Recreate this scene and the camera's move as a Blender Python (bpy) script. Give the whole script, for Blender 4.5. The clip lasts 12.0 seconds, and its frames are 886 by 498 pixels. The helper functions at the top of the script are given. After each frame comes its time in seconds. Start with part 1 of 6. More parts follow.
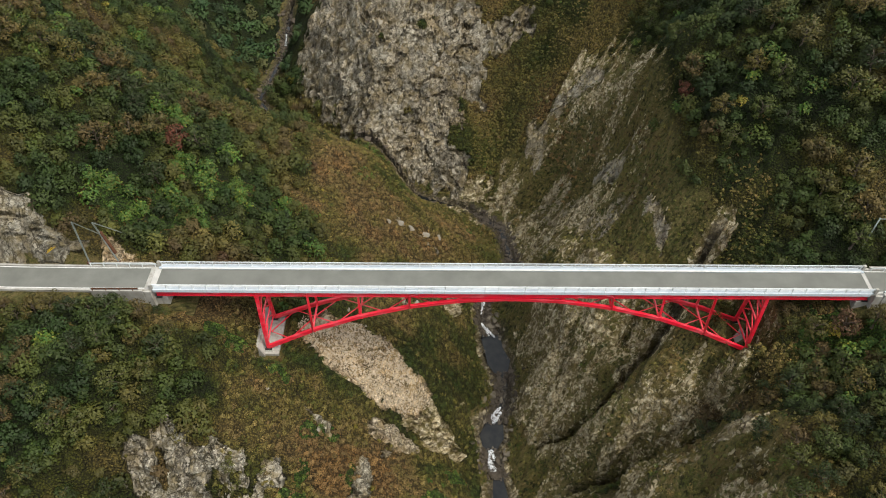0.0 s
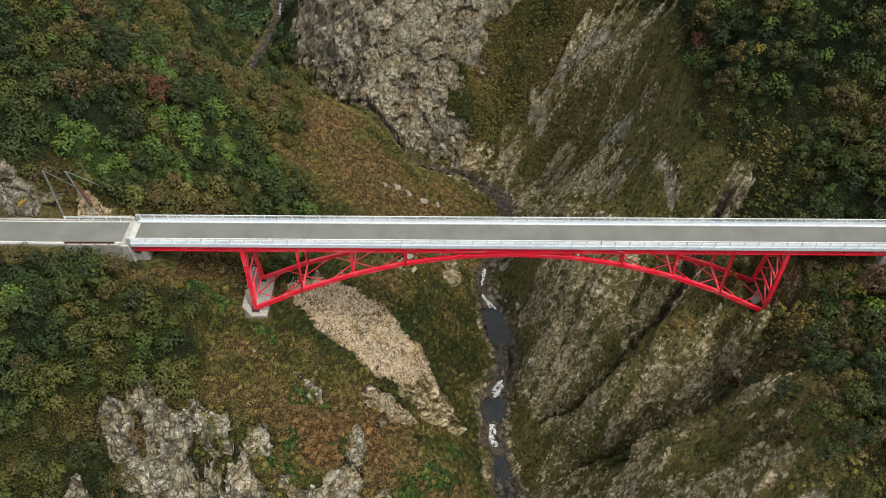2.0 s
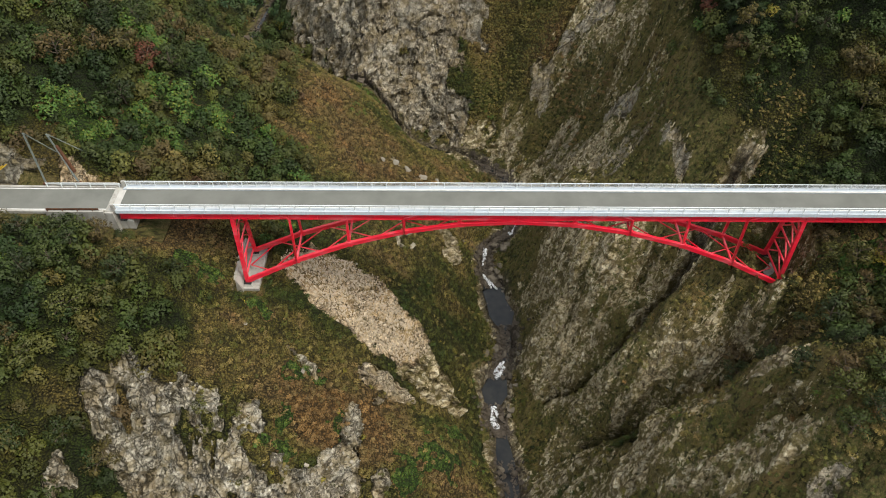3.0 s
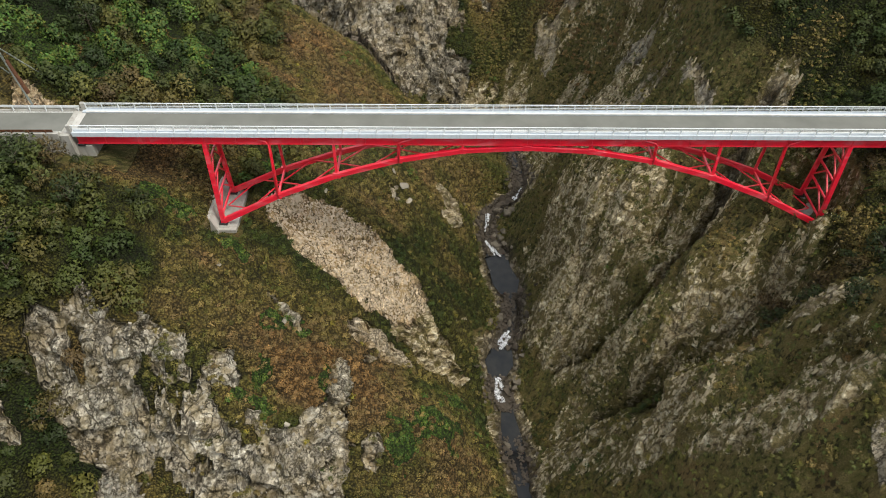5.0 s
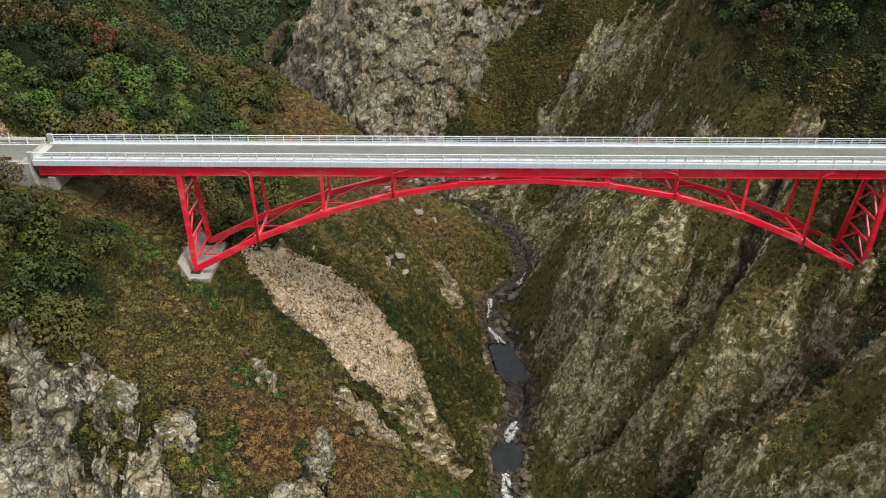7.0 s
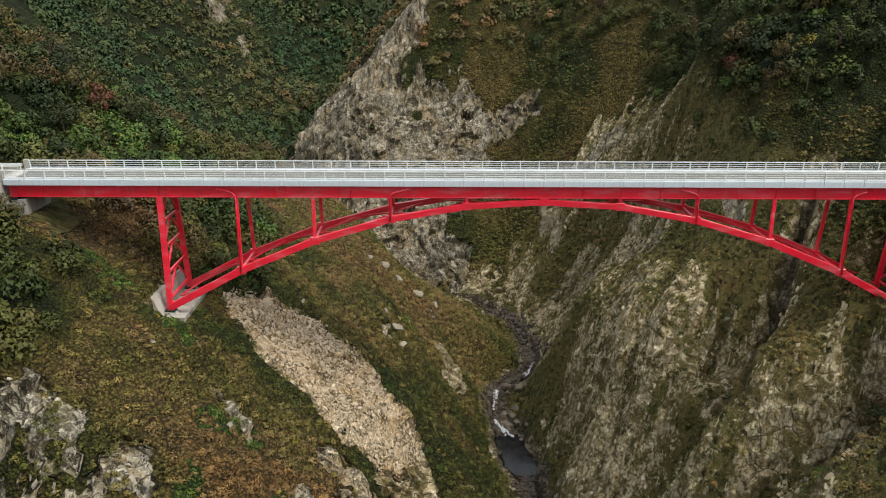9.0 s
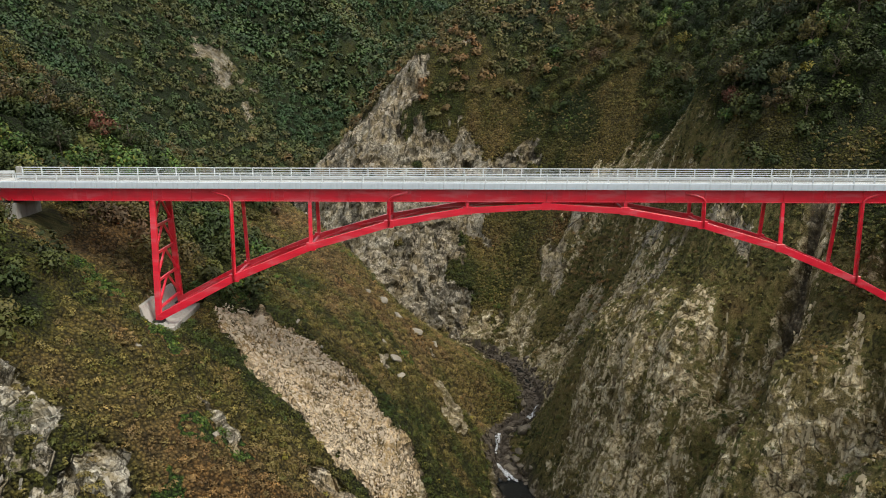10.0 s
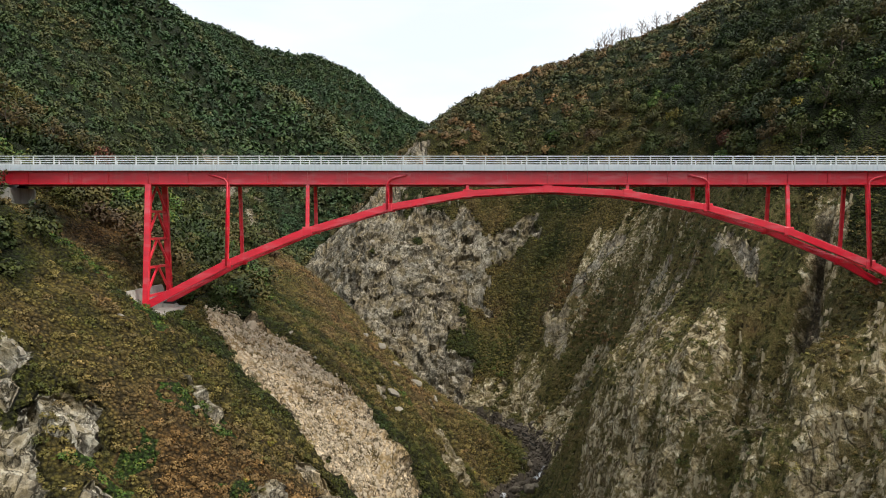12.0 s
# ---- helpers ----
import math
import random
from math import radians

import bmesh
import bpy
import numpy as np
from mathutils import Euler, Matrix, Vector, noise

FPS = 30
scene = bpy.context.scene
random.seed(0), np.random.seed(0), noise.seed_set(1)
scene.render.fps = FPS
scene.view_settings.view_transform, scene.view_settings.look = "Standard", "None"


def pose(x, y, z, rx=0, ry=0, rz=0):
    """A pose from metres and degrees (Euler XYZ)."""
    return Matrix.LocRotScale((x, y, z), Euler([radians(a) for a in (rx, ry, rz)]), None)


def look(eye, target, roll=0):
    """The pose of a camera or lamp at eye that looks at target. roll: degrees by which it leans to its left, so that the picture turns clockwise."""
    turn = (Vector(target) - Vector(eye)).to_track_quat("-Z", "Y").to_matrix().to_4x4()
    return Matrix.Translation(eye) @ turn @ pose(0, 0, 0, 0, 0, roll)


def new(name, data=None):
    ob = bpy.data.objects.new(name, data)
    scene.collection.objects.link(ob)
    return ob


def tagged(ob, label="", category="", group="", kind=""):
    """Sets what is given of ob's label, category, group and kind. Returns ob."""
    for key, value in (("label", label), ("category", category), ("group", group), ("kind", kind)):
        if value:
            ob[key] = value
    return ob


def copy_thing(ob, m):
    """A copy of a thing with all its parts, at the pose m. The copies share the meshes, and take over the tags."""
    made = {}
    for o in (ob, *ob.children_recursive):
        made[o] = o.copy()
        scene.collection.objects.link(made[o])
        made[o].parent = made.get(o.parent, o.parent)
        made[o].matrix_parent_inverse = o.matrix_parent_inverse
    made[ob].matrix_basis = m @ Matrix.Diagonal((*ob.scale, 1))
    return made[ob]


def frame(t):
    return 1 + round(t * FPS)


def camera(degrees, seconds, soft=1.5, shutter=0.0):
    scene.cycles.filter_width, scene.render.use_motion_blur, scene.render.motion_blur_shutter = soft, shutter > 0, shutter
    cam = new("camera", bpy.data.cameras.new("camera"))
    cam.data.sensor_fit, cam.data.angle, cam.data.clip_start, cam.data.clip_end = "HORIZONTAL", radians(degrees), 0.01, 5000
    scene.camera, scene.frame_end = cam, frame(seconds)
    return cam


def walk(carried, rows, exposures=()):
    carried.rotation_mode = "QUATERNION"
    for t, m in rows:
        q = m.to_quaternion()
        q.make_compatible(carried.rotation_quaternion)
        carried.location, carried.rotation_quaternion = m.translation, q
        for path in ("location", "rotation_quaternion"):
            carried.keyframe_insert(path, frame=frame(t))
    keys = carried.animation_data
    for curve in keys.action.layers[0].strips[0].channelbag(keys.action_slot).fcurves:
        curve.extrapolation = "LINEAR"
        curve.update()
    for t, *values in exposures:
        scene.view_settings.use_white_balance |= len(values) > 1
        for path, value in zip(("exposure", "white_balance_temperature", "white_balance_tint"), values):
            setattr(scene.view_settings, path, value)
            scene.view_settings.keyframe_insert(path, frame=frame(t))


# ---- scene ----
cam = camera(63.7, 12.0, soft=1.0)
METRES, EYE, TILT, LEAN, TURN = 88.0, 82.5, -46.7, 0.0, 0.0
ROWS = [
    (0.0, 0.0, 0.0, 0.0, 0.0, 0.0, -0.0),
    (0.5, 0.0008, 0.0182, -0.0165, 0.01, -0.05, 0.01),
    (1.0, 0.0009, 0.0381, -0.0342, -0.02, -0.13, 0.0),
    (1.5, 0.0013, 0.0586, -0.054, -0.02, -0.17, -0.0),
    (2.0, 0.0013, 0.0806, -0.0738, -0.05, -0.2, -0.02),
    (2.5, -0.0002, 0.1064, -0.0983, -0.06, -0.21, 0.04),
    (3.0, 0.0004, 0.1328, -0.1227, -0.1, -0.3, 0.03),
    (3.5, -0.0003, 0.1646, -0.1533, -0.13, -0.3, 0.03),
    (5.5, -0.0012, 0.2957, -0.2803, -0.24, 3.49, 0.07),
    (6.0, -0.0018, 0.3298, -0.3121, -0.27, 6.71, 0.08),
    (6.5, -0.0007, 0.3634, -0.3429, -0.28, 10.03, 0.08),
    (7.0, -0.0001, 0.3948, -0.3749, -0.27, 13.32, 0.05),
    (9.0, -0.0016, 0.5277, -0.5021, -0.24, 26.5, 0.14),
    (9.5, -0.0003, 0.5604, -0.5346, -0.25, 29.8, 0.1),
    (10.0, -0.0017, 0.5941, -0.5652, -0.25, 33.11, 0.15),
    (10.5, -0.0017, 0.6276, -0.5987, -0.2, 36.44, 0.17),
    (11.0, -0.0017, 0.6615, -0.6298, -0.2, 39.55, 0.15),
    (11.5, -0.0018, 0.6934, -0.6593, -0.18, 42.34, 0.21),
    (12.0, -0.0005, 0.7235, -0.6899, -0.12, 44.64, 0.21),
]
walk(cam, [(t, pose(0, 0, EYE, TILT, LEAN, TURN) @ pose(METRES * x, METRES * y, METRES * z, 90 + pitch, roll, yaw)) for t, x, y, z, yaw, pitch, roll in ROWS])
# ---------------------------------------------------------------- sky and sun: a bright overcast day
SUN_UP, SUN_AROUND = 57.0, 114.0   # degrees; the compass runs from +y towards +x
world = bpy.data.worlds.new("overcast_sky")
scene.world = world
world.use_nodes = True
wn, wl = world.node_tree.nodes, world.node_tree.links
wn.clear()
sky = wn.new("ShaderNodeTexSky")
sky.sky_type, sky.sun_disc = "NISHITA", False
sky.sun_elevation, sky.sun_rotation = radians(SUN_UP), radians(SUN_AROUND)
sky.air_density, sky.dust_density, sky.ozone_density = 1.0, 4.0, 1.0
sky_bg, cloud_bg, both = wn.new("ShaderNodeBackground"), wn.new("ShaderNodeBackground"), wn.new("ShaderNodeAddShader")
sky_bg.inputs["Strength"].default_value = 0.05
wl.new(sky.outputs["Color"], sky_bg.inputs["Color"])
wc, wmap, wnoise, wramp = wn.new("ShaderNodeTexCoord"), wn.new("ShaderNodeMapping"), wn.new("ShaderNodeTexNoise"), wn.new("ShaderNodeValToRGB")
wmap.inputs["Scale"].default_value = (1.2, 1.2, 5.0)
wnoise.inputs["Scale"].default_value, wnoise.inputs["Detail"].default_value = 2.2, 5.0
wramp.color_ramp.elements[0].position, wramp.color_ramp.elements[0].color = 0.38, (0.86, 0.91, 0.97, 1)
wramp.color_ramp.elements[1].position, wramp.color_ramp.elements[1].color = 0.62, (1.0, 1.0, 1.0, 1)
wl.new(wc.outputs["Generated"], wmap.inputs["Vector"])
wl.new(wmap.outputs["Vector"], wnoise.inputs["Vector"])
wl.new(wnoise.outputs["Fac"], wramp.inputs["Fac"])
wl.new(wramp.outputs["Color"], cloud_bg.inputs["Color"])
cloud_bg.inputs["Strength"].default_value = 0.96
wl.new(sky_bg.outputs[0], both.inputs[0])
wl.new(cloud_bg.outputs[0], both.inputs[1])
wl.new(both.outputs[0], wn.new("ShaderNodeOutputWorld").inputs["Surface"])

sun = new("sun", bpy.data.lights.new("sun", "SUN"))
sun.data.energy, sun.data.angle, sun.data.color = 3.0, radians(20), (1.0, 0.94, 0.83)
sun_way = Vector((math.sin(radians(SUN_AROUND)) * math.cos(radians(SUN_UP)), math.cos(radians(SUN_AROUND)) * math.cos(radians(SUN_UP)), math.sin(radians(SUN_UP))))
sun.matrix_world = look(sun_way * 300, (0, 0, 0))
# ---------------------------------------------------------------- materials
class Paint:
    """A node material, built up step by step."""

    def __init__(self, name, rough=0.8, metal=0.0, spec=0.3):
        self.m = bpy.data.materials.new(name)
        self.m.use_nodes = True
        self.t = self.m.node_tree
        self.b = self.t.nodes["Principled BSDF"]
        self.b.inputs["Roughness"].default_value, self.b.inputs["Metallic"].default_value = rough, metal
        self.b.inputs["Specular IOR Level"].default_value = spec
        self.c = self.t.nodes.new("ShaderNodeTexCoord")

    def put(self, socket, value):
        if isinstance(value, bpy.types.NodeSocket):
            self.t.links.new(value, socket)
        else:
            socket.default_value = (*value, 1) if isinstance(value, tuple) and len(value) == 3 and socket.type == "RGBA" else value

    def at(self, scale=(1, 1, 1), turn=(0, 0, 0), warp=0.0):
        n = self.t.nodes.new("ShaderNodeMapping")
        self.put(n.inputs["Scale"], scale)
        self.put(n.inputs["Rotation"], tuple(radians(a) for a in turn))
        self.put(n.inputs["Vector"], self.c.outputs["Object"])
        return n.outputs["Vector"]

    def grain(self, turn, stretch):
        """Object space, turned about z (and tipped) and stretched along the turned axes."""
        n = self.t.nodes.new("ShaderNodeMapping")
        n.vector_type = "TEXTURE"
        self.put(n.inputs["Scale"], stretch)
        self.put(n.inputs["Rotation"], tuple(radians(a) for a in turn))
        self.put(n.inputs["Vector"], self.c.outputs["Object"])
        return n.outputs["Vector"]

    def noise(self, scale, detail=4.0, where=None, rough=0.55):
        n = self.t.nodes.new("ShaderNodeTexNoise")
        self.put(n.inputs["Scale"], scale)
        self.put(n.inputs["Detail"], detail)
        self.put(n.inputs["Roughness"], rough)
        self.put(n.inputs["Vector"], where or self.c.outputs["Object"])
        return n.outputs["Fac"]

    def warped(self, where, scale, amount):
        n = self.t.nodes.new("ShaderNodeTexNoise")
        self.put(n.inputs["Scale"], scale)
        self.put(n.inputs["Detail"], 3.0)
        self.put(n.inputs["Vector"], where)
        v = self.t.nodes.new("ShaderNodeVectorMath")
        v.operation = "MULTIPLY_ADD"
        self.put(v.inputs[0], n.outputs["Color"])
        v.inputs[1].default_value = (amount, amount, amount)
        self.put(v.inputs[2], where)
        return v.outputs["Vector"]

    def voronoi(self, scale, feature="F1", where=None, out="Distance"):
        n = self.t.nodes.new("ShaderNodeTexVoronoi")
        n.feature = feature
        self.put(n.inputs["Scale"], scale)
        self.put(n.inputs["Vector"], where or self.c.outputs["Object"])
        return n.outputs[out]

    def facets(self, scale, where):
        """Broken stone: the height of tilted flat facets, and a shade of each."""
        n = self.t.nodes.new("ShaderNodeTexVoronoi")
        self.put(n.inputs["Scale"], scale)
        self.put(n.inputs["Vector"], where)
        off, tip, dot = (self.t.nodes.new("ShaderNodeVectorMath") for _ in range(3))
        off.operation, tip.operation, dot.operation = "SUBTRACT", "SUBTRACT", "DOT_PRODUCT"
        self.put(off.inputs[0], where)
        self.put(off.inputs[1], n.outputs["Position"])
        self.put(tip.inputs[0], n.outputs["Color"])
        tip.inputs[1].default_value = (0.5, 0.5, 0.5)
        self.put(dot.inputs[0], off.outputs["Vector"])
        self.put(dot.inputs[1], tip.outputs["Vector"])
        return dot.outputs["Value"], n.outputs["Color"]

    def ramp(self, fac, *stops):
        n = self.t.nodes.new("ShaderNodeValToRGB")
        e = n.color_ramp.elements
        while len(e) < len(stops):
            e.new(0.5)
        for el, (p, c) in zip(e, stops):
            el.position, el.color = p, (*(c if isinstance(c, tuple) else (c, c, c)), 1)
        self.put(n.inputs["Fac"], fac)
        return n.outputs["Color"]

    def mix(self, fac, a, b, how="MIX"):
        n = self.t.nodes.new("ShaderNodeMix")
        n.data_type, n.blend_type = "RGBA", how
        self.put(n.inputs[0], fac)
        self.put(n.inputs[6], a)
        self.put(n.inputs[7], b)
        return n.outputs[2]

    def calc(self, how, a, b=0.0):
        n = self.t.nodes.new("ShaderNodeMath")
        n.operation = how
        self.put(n.inputs[0], a)
        self.put(n.inputs[1], b)
        return n.outputs[0]

    def attr(self, name):
        n = self.t.nodes.new("ShaderNodeAttribute")
        n.attribute_name = name
        return n.outputs["Fac"]

    def island(self):
        return self.t.nodes.new("ShaderNodeNewGeometry").outputs["Random Per Island"]

    def object_random(self):
        return self.t.nodes.new("ShaderNodeObjectInfo").outputs["Random"]

    def bump(self, height, strength=0.5, distance=0.05):
        n = self.t.nodes.new("ShaderNodeBump")
        self.put(n.inputs["Strength"], strength)
        self.put(n.inputs["Distance"], distance)
        self.put(n.inputs["Height"], height)
        self.put(self.b.inputs["Normal"], n.outputs["Normal"])

    def colour(self, c):
        self.put(self.b.inputs["Base Color"], c)
        return self.m


def make_red_paint():
    p = Paint("red_steel_paint", 0.36, 0.0, 0.65)
    big, fine = p.noise(0.35, 5), p.noise(6.0, 6)
    c = p.mix(p.ramp(big, (0.40, 0.0), (0.62, 1.0)), (0.92, 0.008, 0.040), (0.80, 0.010, 0.036))
    streak = p.noise(1.0, 4, p.at((1.6, 1.6, 0.25)))
    c = p.mix(p.ramp(streak, (0.58, 0.0), (0.76, 0.5)), c, (0.76, 0.13, 0.15))
    chalk = p.noise(0.9, 5, p.at((0.35, 1.0, 1.6)))
    c = p.mix(p.ramp(chalk, (0.52, 0.0), (0.66, 0.55)), c, (0.84, 0.19, 0.22))
    c = p.mix(p.ramp(chalk, (0.34, 0.3), (0.44, 0.0)), c, (0.50, 0.010, 0.024))
    c = p.mix(p.ramp(fine, (0.68, 0.0), (0.80, 0.6)), c, (0.20, 0.03, 0.02))
    p.put(p.b.inputs["Roughness"], p.ramp(big, (0.3, 0.28), (0.7, 0.46)))
    p.b.inputs["Coat Weight"].default_value, p.b.inputs["Coat Roughness"].default_value = 0.9, 0.4
    p.bump(fine, 0.15, 0.01)
    return p.colour(c)


def make_plain(name, light, dark, rough=0.6, scale=1.5, bump=0.2, metal=0.0, streaks=0.0):
    p = Paint(name, rough, metal)
    big, fine = p.noise(scale, 5), p.noise(scale * 14, 5)
    c = p.mix(p.ramp(big, (0.35, 0.0), (0.68, 1.0)), light, dark)
    c = p.mix(p.ramp(fine, (0.55, 0.0), (0.8, 0.5)), c, dark)
    if streaks:
        s = p.noise(1.0, 4, p.at((2.5, 2.5, 0.3)))
        c = p.mix(p.ramp(s, (0.52, 0.0), (0.75, streaks)), c, tuple(0.45 * v for v in dark))
    c = p.mix(p.calc("MULTIPLY", p.object_random(), 0.22), c, dark)
    p.bump(fine, bump, 0.02)
    return p.colour(c)


GREENS = ((0.0, (0.020, 0.042, 0.007)), (0.20, (0.042, 0.066, 0.010)), (0.38, (0.088, 0.091, 0.015)), (0.54, (0.205, 0.162, 0.046)), (0.70, (0.215, 0.146, 0.057)), (0.82, (0.248, 0.142, 0.050)), (0.92, (0.052, 0.128, 0.020)), (1.0, (0.340, 0.260, 0.030)))


def make_ground():
    p = Paint("gorge_ground", 0.92, 0.0, 0.2)
    rock, warm, pale, shade_wet = p.attr("rock"), p.attr("warm"), p.attr("pale"), p.attr("shade_and_wet")
    big, mid, fine, grit = p.noise(0.045, 4), p.noise(0.32, 5), p.noise(2.2, 6), p.noise(9.0, 5)
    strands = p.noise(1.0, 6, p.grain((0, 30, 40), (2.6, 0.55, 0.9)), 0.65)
    grass = p.ramp(mid, (0.32, (0.066, 0.070, 0.019)), (0.50, (0.118, 0.102, 0.030)), (0.66, (0.150, 0.102, 0.040)))
    grass = p.mix(p.ramp(big, (0.42, 0.0), (0.60, 0.7)), grass, p.ramp(fine, (0.3, (0.046, 0.058, 0.016)), (0.7, (0.088, 0.090, 0.028))))
    grass = p.mix(p.ramp(strands, (0.49, 0.0), (0.58, 0.85)), grass, p.ramp(grit, (0.42, (0.075, 0.064, 0.022)), (0.58, (0.21, 0.165, 0.070))))
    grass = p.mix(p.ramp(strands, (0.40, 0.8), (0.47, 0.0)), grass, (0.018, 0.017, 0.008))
    # bedded stone of the right-hand bank, long along its dip
    bent = p.warped(p.grain((0, 32, 40), (2.4, 0.75, 1.05)), 0.9, 0.38)
    veins = p.noise(1.1, 9, bent, 0.66)
    splinters = p.noise(1.9, 6, p.warped(p.grain((0, 35, 40), (4.2, 0.6, 0.9)), 0.6, 0.5), 0.70)
    seam, slat_one = p.voronoi(0.62, "DISTANCE_TO_EDGE", bent), p.voronoi(0.62, "F1", bent, "Color")
    slat_tilt, _ = p.facets(0.62, bent)
    # blocky stone of the crags and cliffs
    block = p.warped(p.warped(p.grain((12, 8, 25), (0.8, 0.9, 1.7)), 0.5, 0.8), 2.6, 0.22)
    joint = p.voronoi(0.50, "DISTANCE_TO_EDGE", block)
    block_tilt, block_one = p.facets(0.50, block)
    chip_tilt, chip_one = p.facets(1.45, block)
    mass_tilt, mass_one = p.facets(0.17, block)
    mass_edge = p.voronoi(0.17, "DISTANCE_TO_EDGE", block)
    speckle = p.noise(3.4, 7, None, 0.68)
    stains = p.noise(0.30, 6, None, 0.62)
    brown = p.ramp(veins, (0.36, (0.170, 0.130, 0.066)), (0.46, (0.35, 0.292, 0.175)), (0.54, (0.50, 0.440, 0.290)), (0.64, (0.70, 0.65, 0.49)))
    brown = p.mix(1.0, brown, p.ramp(slat_one, (0.2, (0.62, 0.60, 0.57)), (0.8, (1.12, 1.11, 1.09))), "MULTIPLY")
    brown = p.mix(p.ramp(splinters, (0.40, 0.85), (0.47, 0.0)), brown, p.mix(1.0, brown, (0.30, 0.27, 0.22), "MULTIPLY"))
    brown = p.mix(p.ramp(splinters, (0.55, 0.0), (0.63, 0.7)), brown, p.mix(1.0, brown, (1.55, 1.50, 1.42), "MULTIPLY"))
    grey = p.ramp(speckle, (0.30, (0.25, 0.230, 0.180)), (0.44, (0.43, 0.405, 0.325)), (0.56, (0.51, 0.488, 0.405)), (0.70, (0.66, 0.64, 0.56)))
    tan = p.ramp(speckle, (0.34, (0.36, 0.270, 0.165)), (0.46, (0.57, 0.450, 0.295)), (0.56, (0.70, 0.57, 0.395)), (0.68, (0.82, 0.71, 0.53)))
    hard = p.mix(p.calc("MULTIPLY", warm, pale), grey, tan)
    hard = p.mix(1.0, hard, p.ramp(block_one, (0.2, (0.76, 0.74, 0.70)), (0.8, (1.14, 1.15, 1.16))), "MULTIPLY")
    hard = p.mix(1.0, hard, p.ramp(mass_one, (0.2, (0.80, 0.78, 0.75)), (0.8, (1.12, 1.13, 1.14))), "MULTIPLY")
    hard = p.mix(1.0, hard, p.ramp(chip_one, (0.2, (0.86, 0.85, 0.83)), (0.8, (1.10, 1.10, 1.10))), "MULTIPLY")
    hard = p.mix(p.ramp(stains, (0.47, 0.0), (0.58, 0.75)), hard, p.mix(1.0, hard, (0.70, 0.62, 0.48), "MULTIPLY"))
    hard = p.mix(p.ramp(p.noise(0.13, 5, None, 0.6), (0.50, 0.0), (0.62, 0.5)), hard, p.mix(1.0, hard, (0.72, 0.68, 0.62), "MULTIPLY"))
    hard = p.mix(1.0, hard, p.ramp(pale, (0.70, (0.72, 0.71, 0.69)), (1.0, (1.06, 1.06, 1.06))), "MULTIPLY")
    ajar = p.ramp(mid, (0.40, 0.10), (0.56, 1.0))
    long_crack = p.ramp(p.noise(0.42, 6, p.grain((10, 14, 30), (0.8, 0.8, 2.2)), 0.60), (0.474, 0.0), (0.497, 0.9), (0.503, 0.9), (0.526, 0.0))
    short_crack = p.ramp(p.noise(1.25, 5, p.grain((-20, 10, 70), (1.6, 0.7, 0.8)), 0.60), (0.470, 0.0), (0.50, 0.75), (0.530, 0.0))
    short_crack = p.calc("MULTIPLY", short_crack, p.ramp(stains, (0.42, 1.0), (0.56, 0.15)))
    shut = p.calc("MULTIPLY", p.calc("MULTIPLY", p.ramp(joint, (0.012, 0.8), (0.045, 0.0)), ajar), p.ramp(fine, (0.42, 0.1), (0.58, 1.0)))
    lines = p.calc("MAXIMUM", p.calc("MAXIMUM", shut, p.calc("MULTIPLY", p.ramp(mass_edge, (0.006, 0.9), (0.022, 0.0)), ajar)), p.calc("MAXIMUM", long_crack, short_crack))
    hard = p.mix(lines, hard, (0.055, 0.046, 0.032))
    clefts = p.calc("MULTIPLY", p.ramp(seam, (0.015, 0.6), (0.075, 0.0)), ajar)
    brown = p.mix(clefts, brown, (0.040, 0.033, 0.022))
    firm = p.ramp(pale, (0.42, 0.0), (0.66, 1.0))
    stone = p.mix(firm, brown, hard)
    moss = p.calc("MULTIPLY", p.ramp(p.noise(0.6, 7, None, 0.65), (0.50, 0.0), (0.56, 0.9)), p.calc("SUBTRACT", 1.0, p.calc("MULTIPLY", firm, 0.62)))
    stone = p.mix(moss, stone, p.ramp(grit, (0.42, (0.060, 0.054, 0.016)), (0.58, (0.185, 0.145, 0.055))))
    edge = p.calc("ADD", rock, p.calc("MULTIPLY", p.calc("SUBTRACT", p.noise(1.3, 8, p.grain((0, 32, 40), (2.0, 0.8, 1.0)), 0.68), 0.5), 1.7))
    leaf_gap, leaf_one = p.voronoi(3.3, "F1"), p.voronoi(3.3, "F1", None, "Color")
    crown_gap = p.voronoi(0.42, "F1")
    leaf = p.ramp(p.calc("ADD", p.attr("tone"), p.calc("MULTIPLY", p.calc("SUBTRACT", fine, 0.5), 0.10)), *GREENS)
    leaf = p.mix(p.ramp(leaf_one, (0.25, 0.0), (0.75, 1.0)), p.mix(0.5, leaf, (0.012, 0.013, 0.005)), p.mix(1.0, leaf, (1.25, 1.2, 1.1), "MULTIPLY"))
    # shade between the leaves and between the crowns, painted in near black
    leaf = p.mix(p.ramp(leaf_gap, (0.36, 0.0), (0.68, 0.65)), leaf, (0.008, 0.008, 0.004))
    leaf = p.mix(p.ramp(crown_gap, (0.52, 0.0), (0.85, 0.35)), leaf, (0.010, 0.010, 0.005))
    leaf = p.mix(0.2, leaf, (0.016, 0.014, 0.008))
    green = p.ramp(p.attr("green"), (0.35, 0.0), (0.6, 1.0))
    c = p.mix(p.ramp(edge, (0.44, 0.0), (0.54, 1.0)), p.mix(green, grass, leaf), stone)
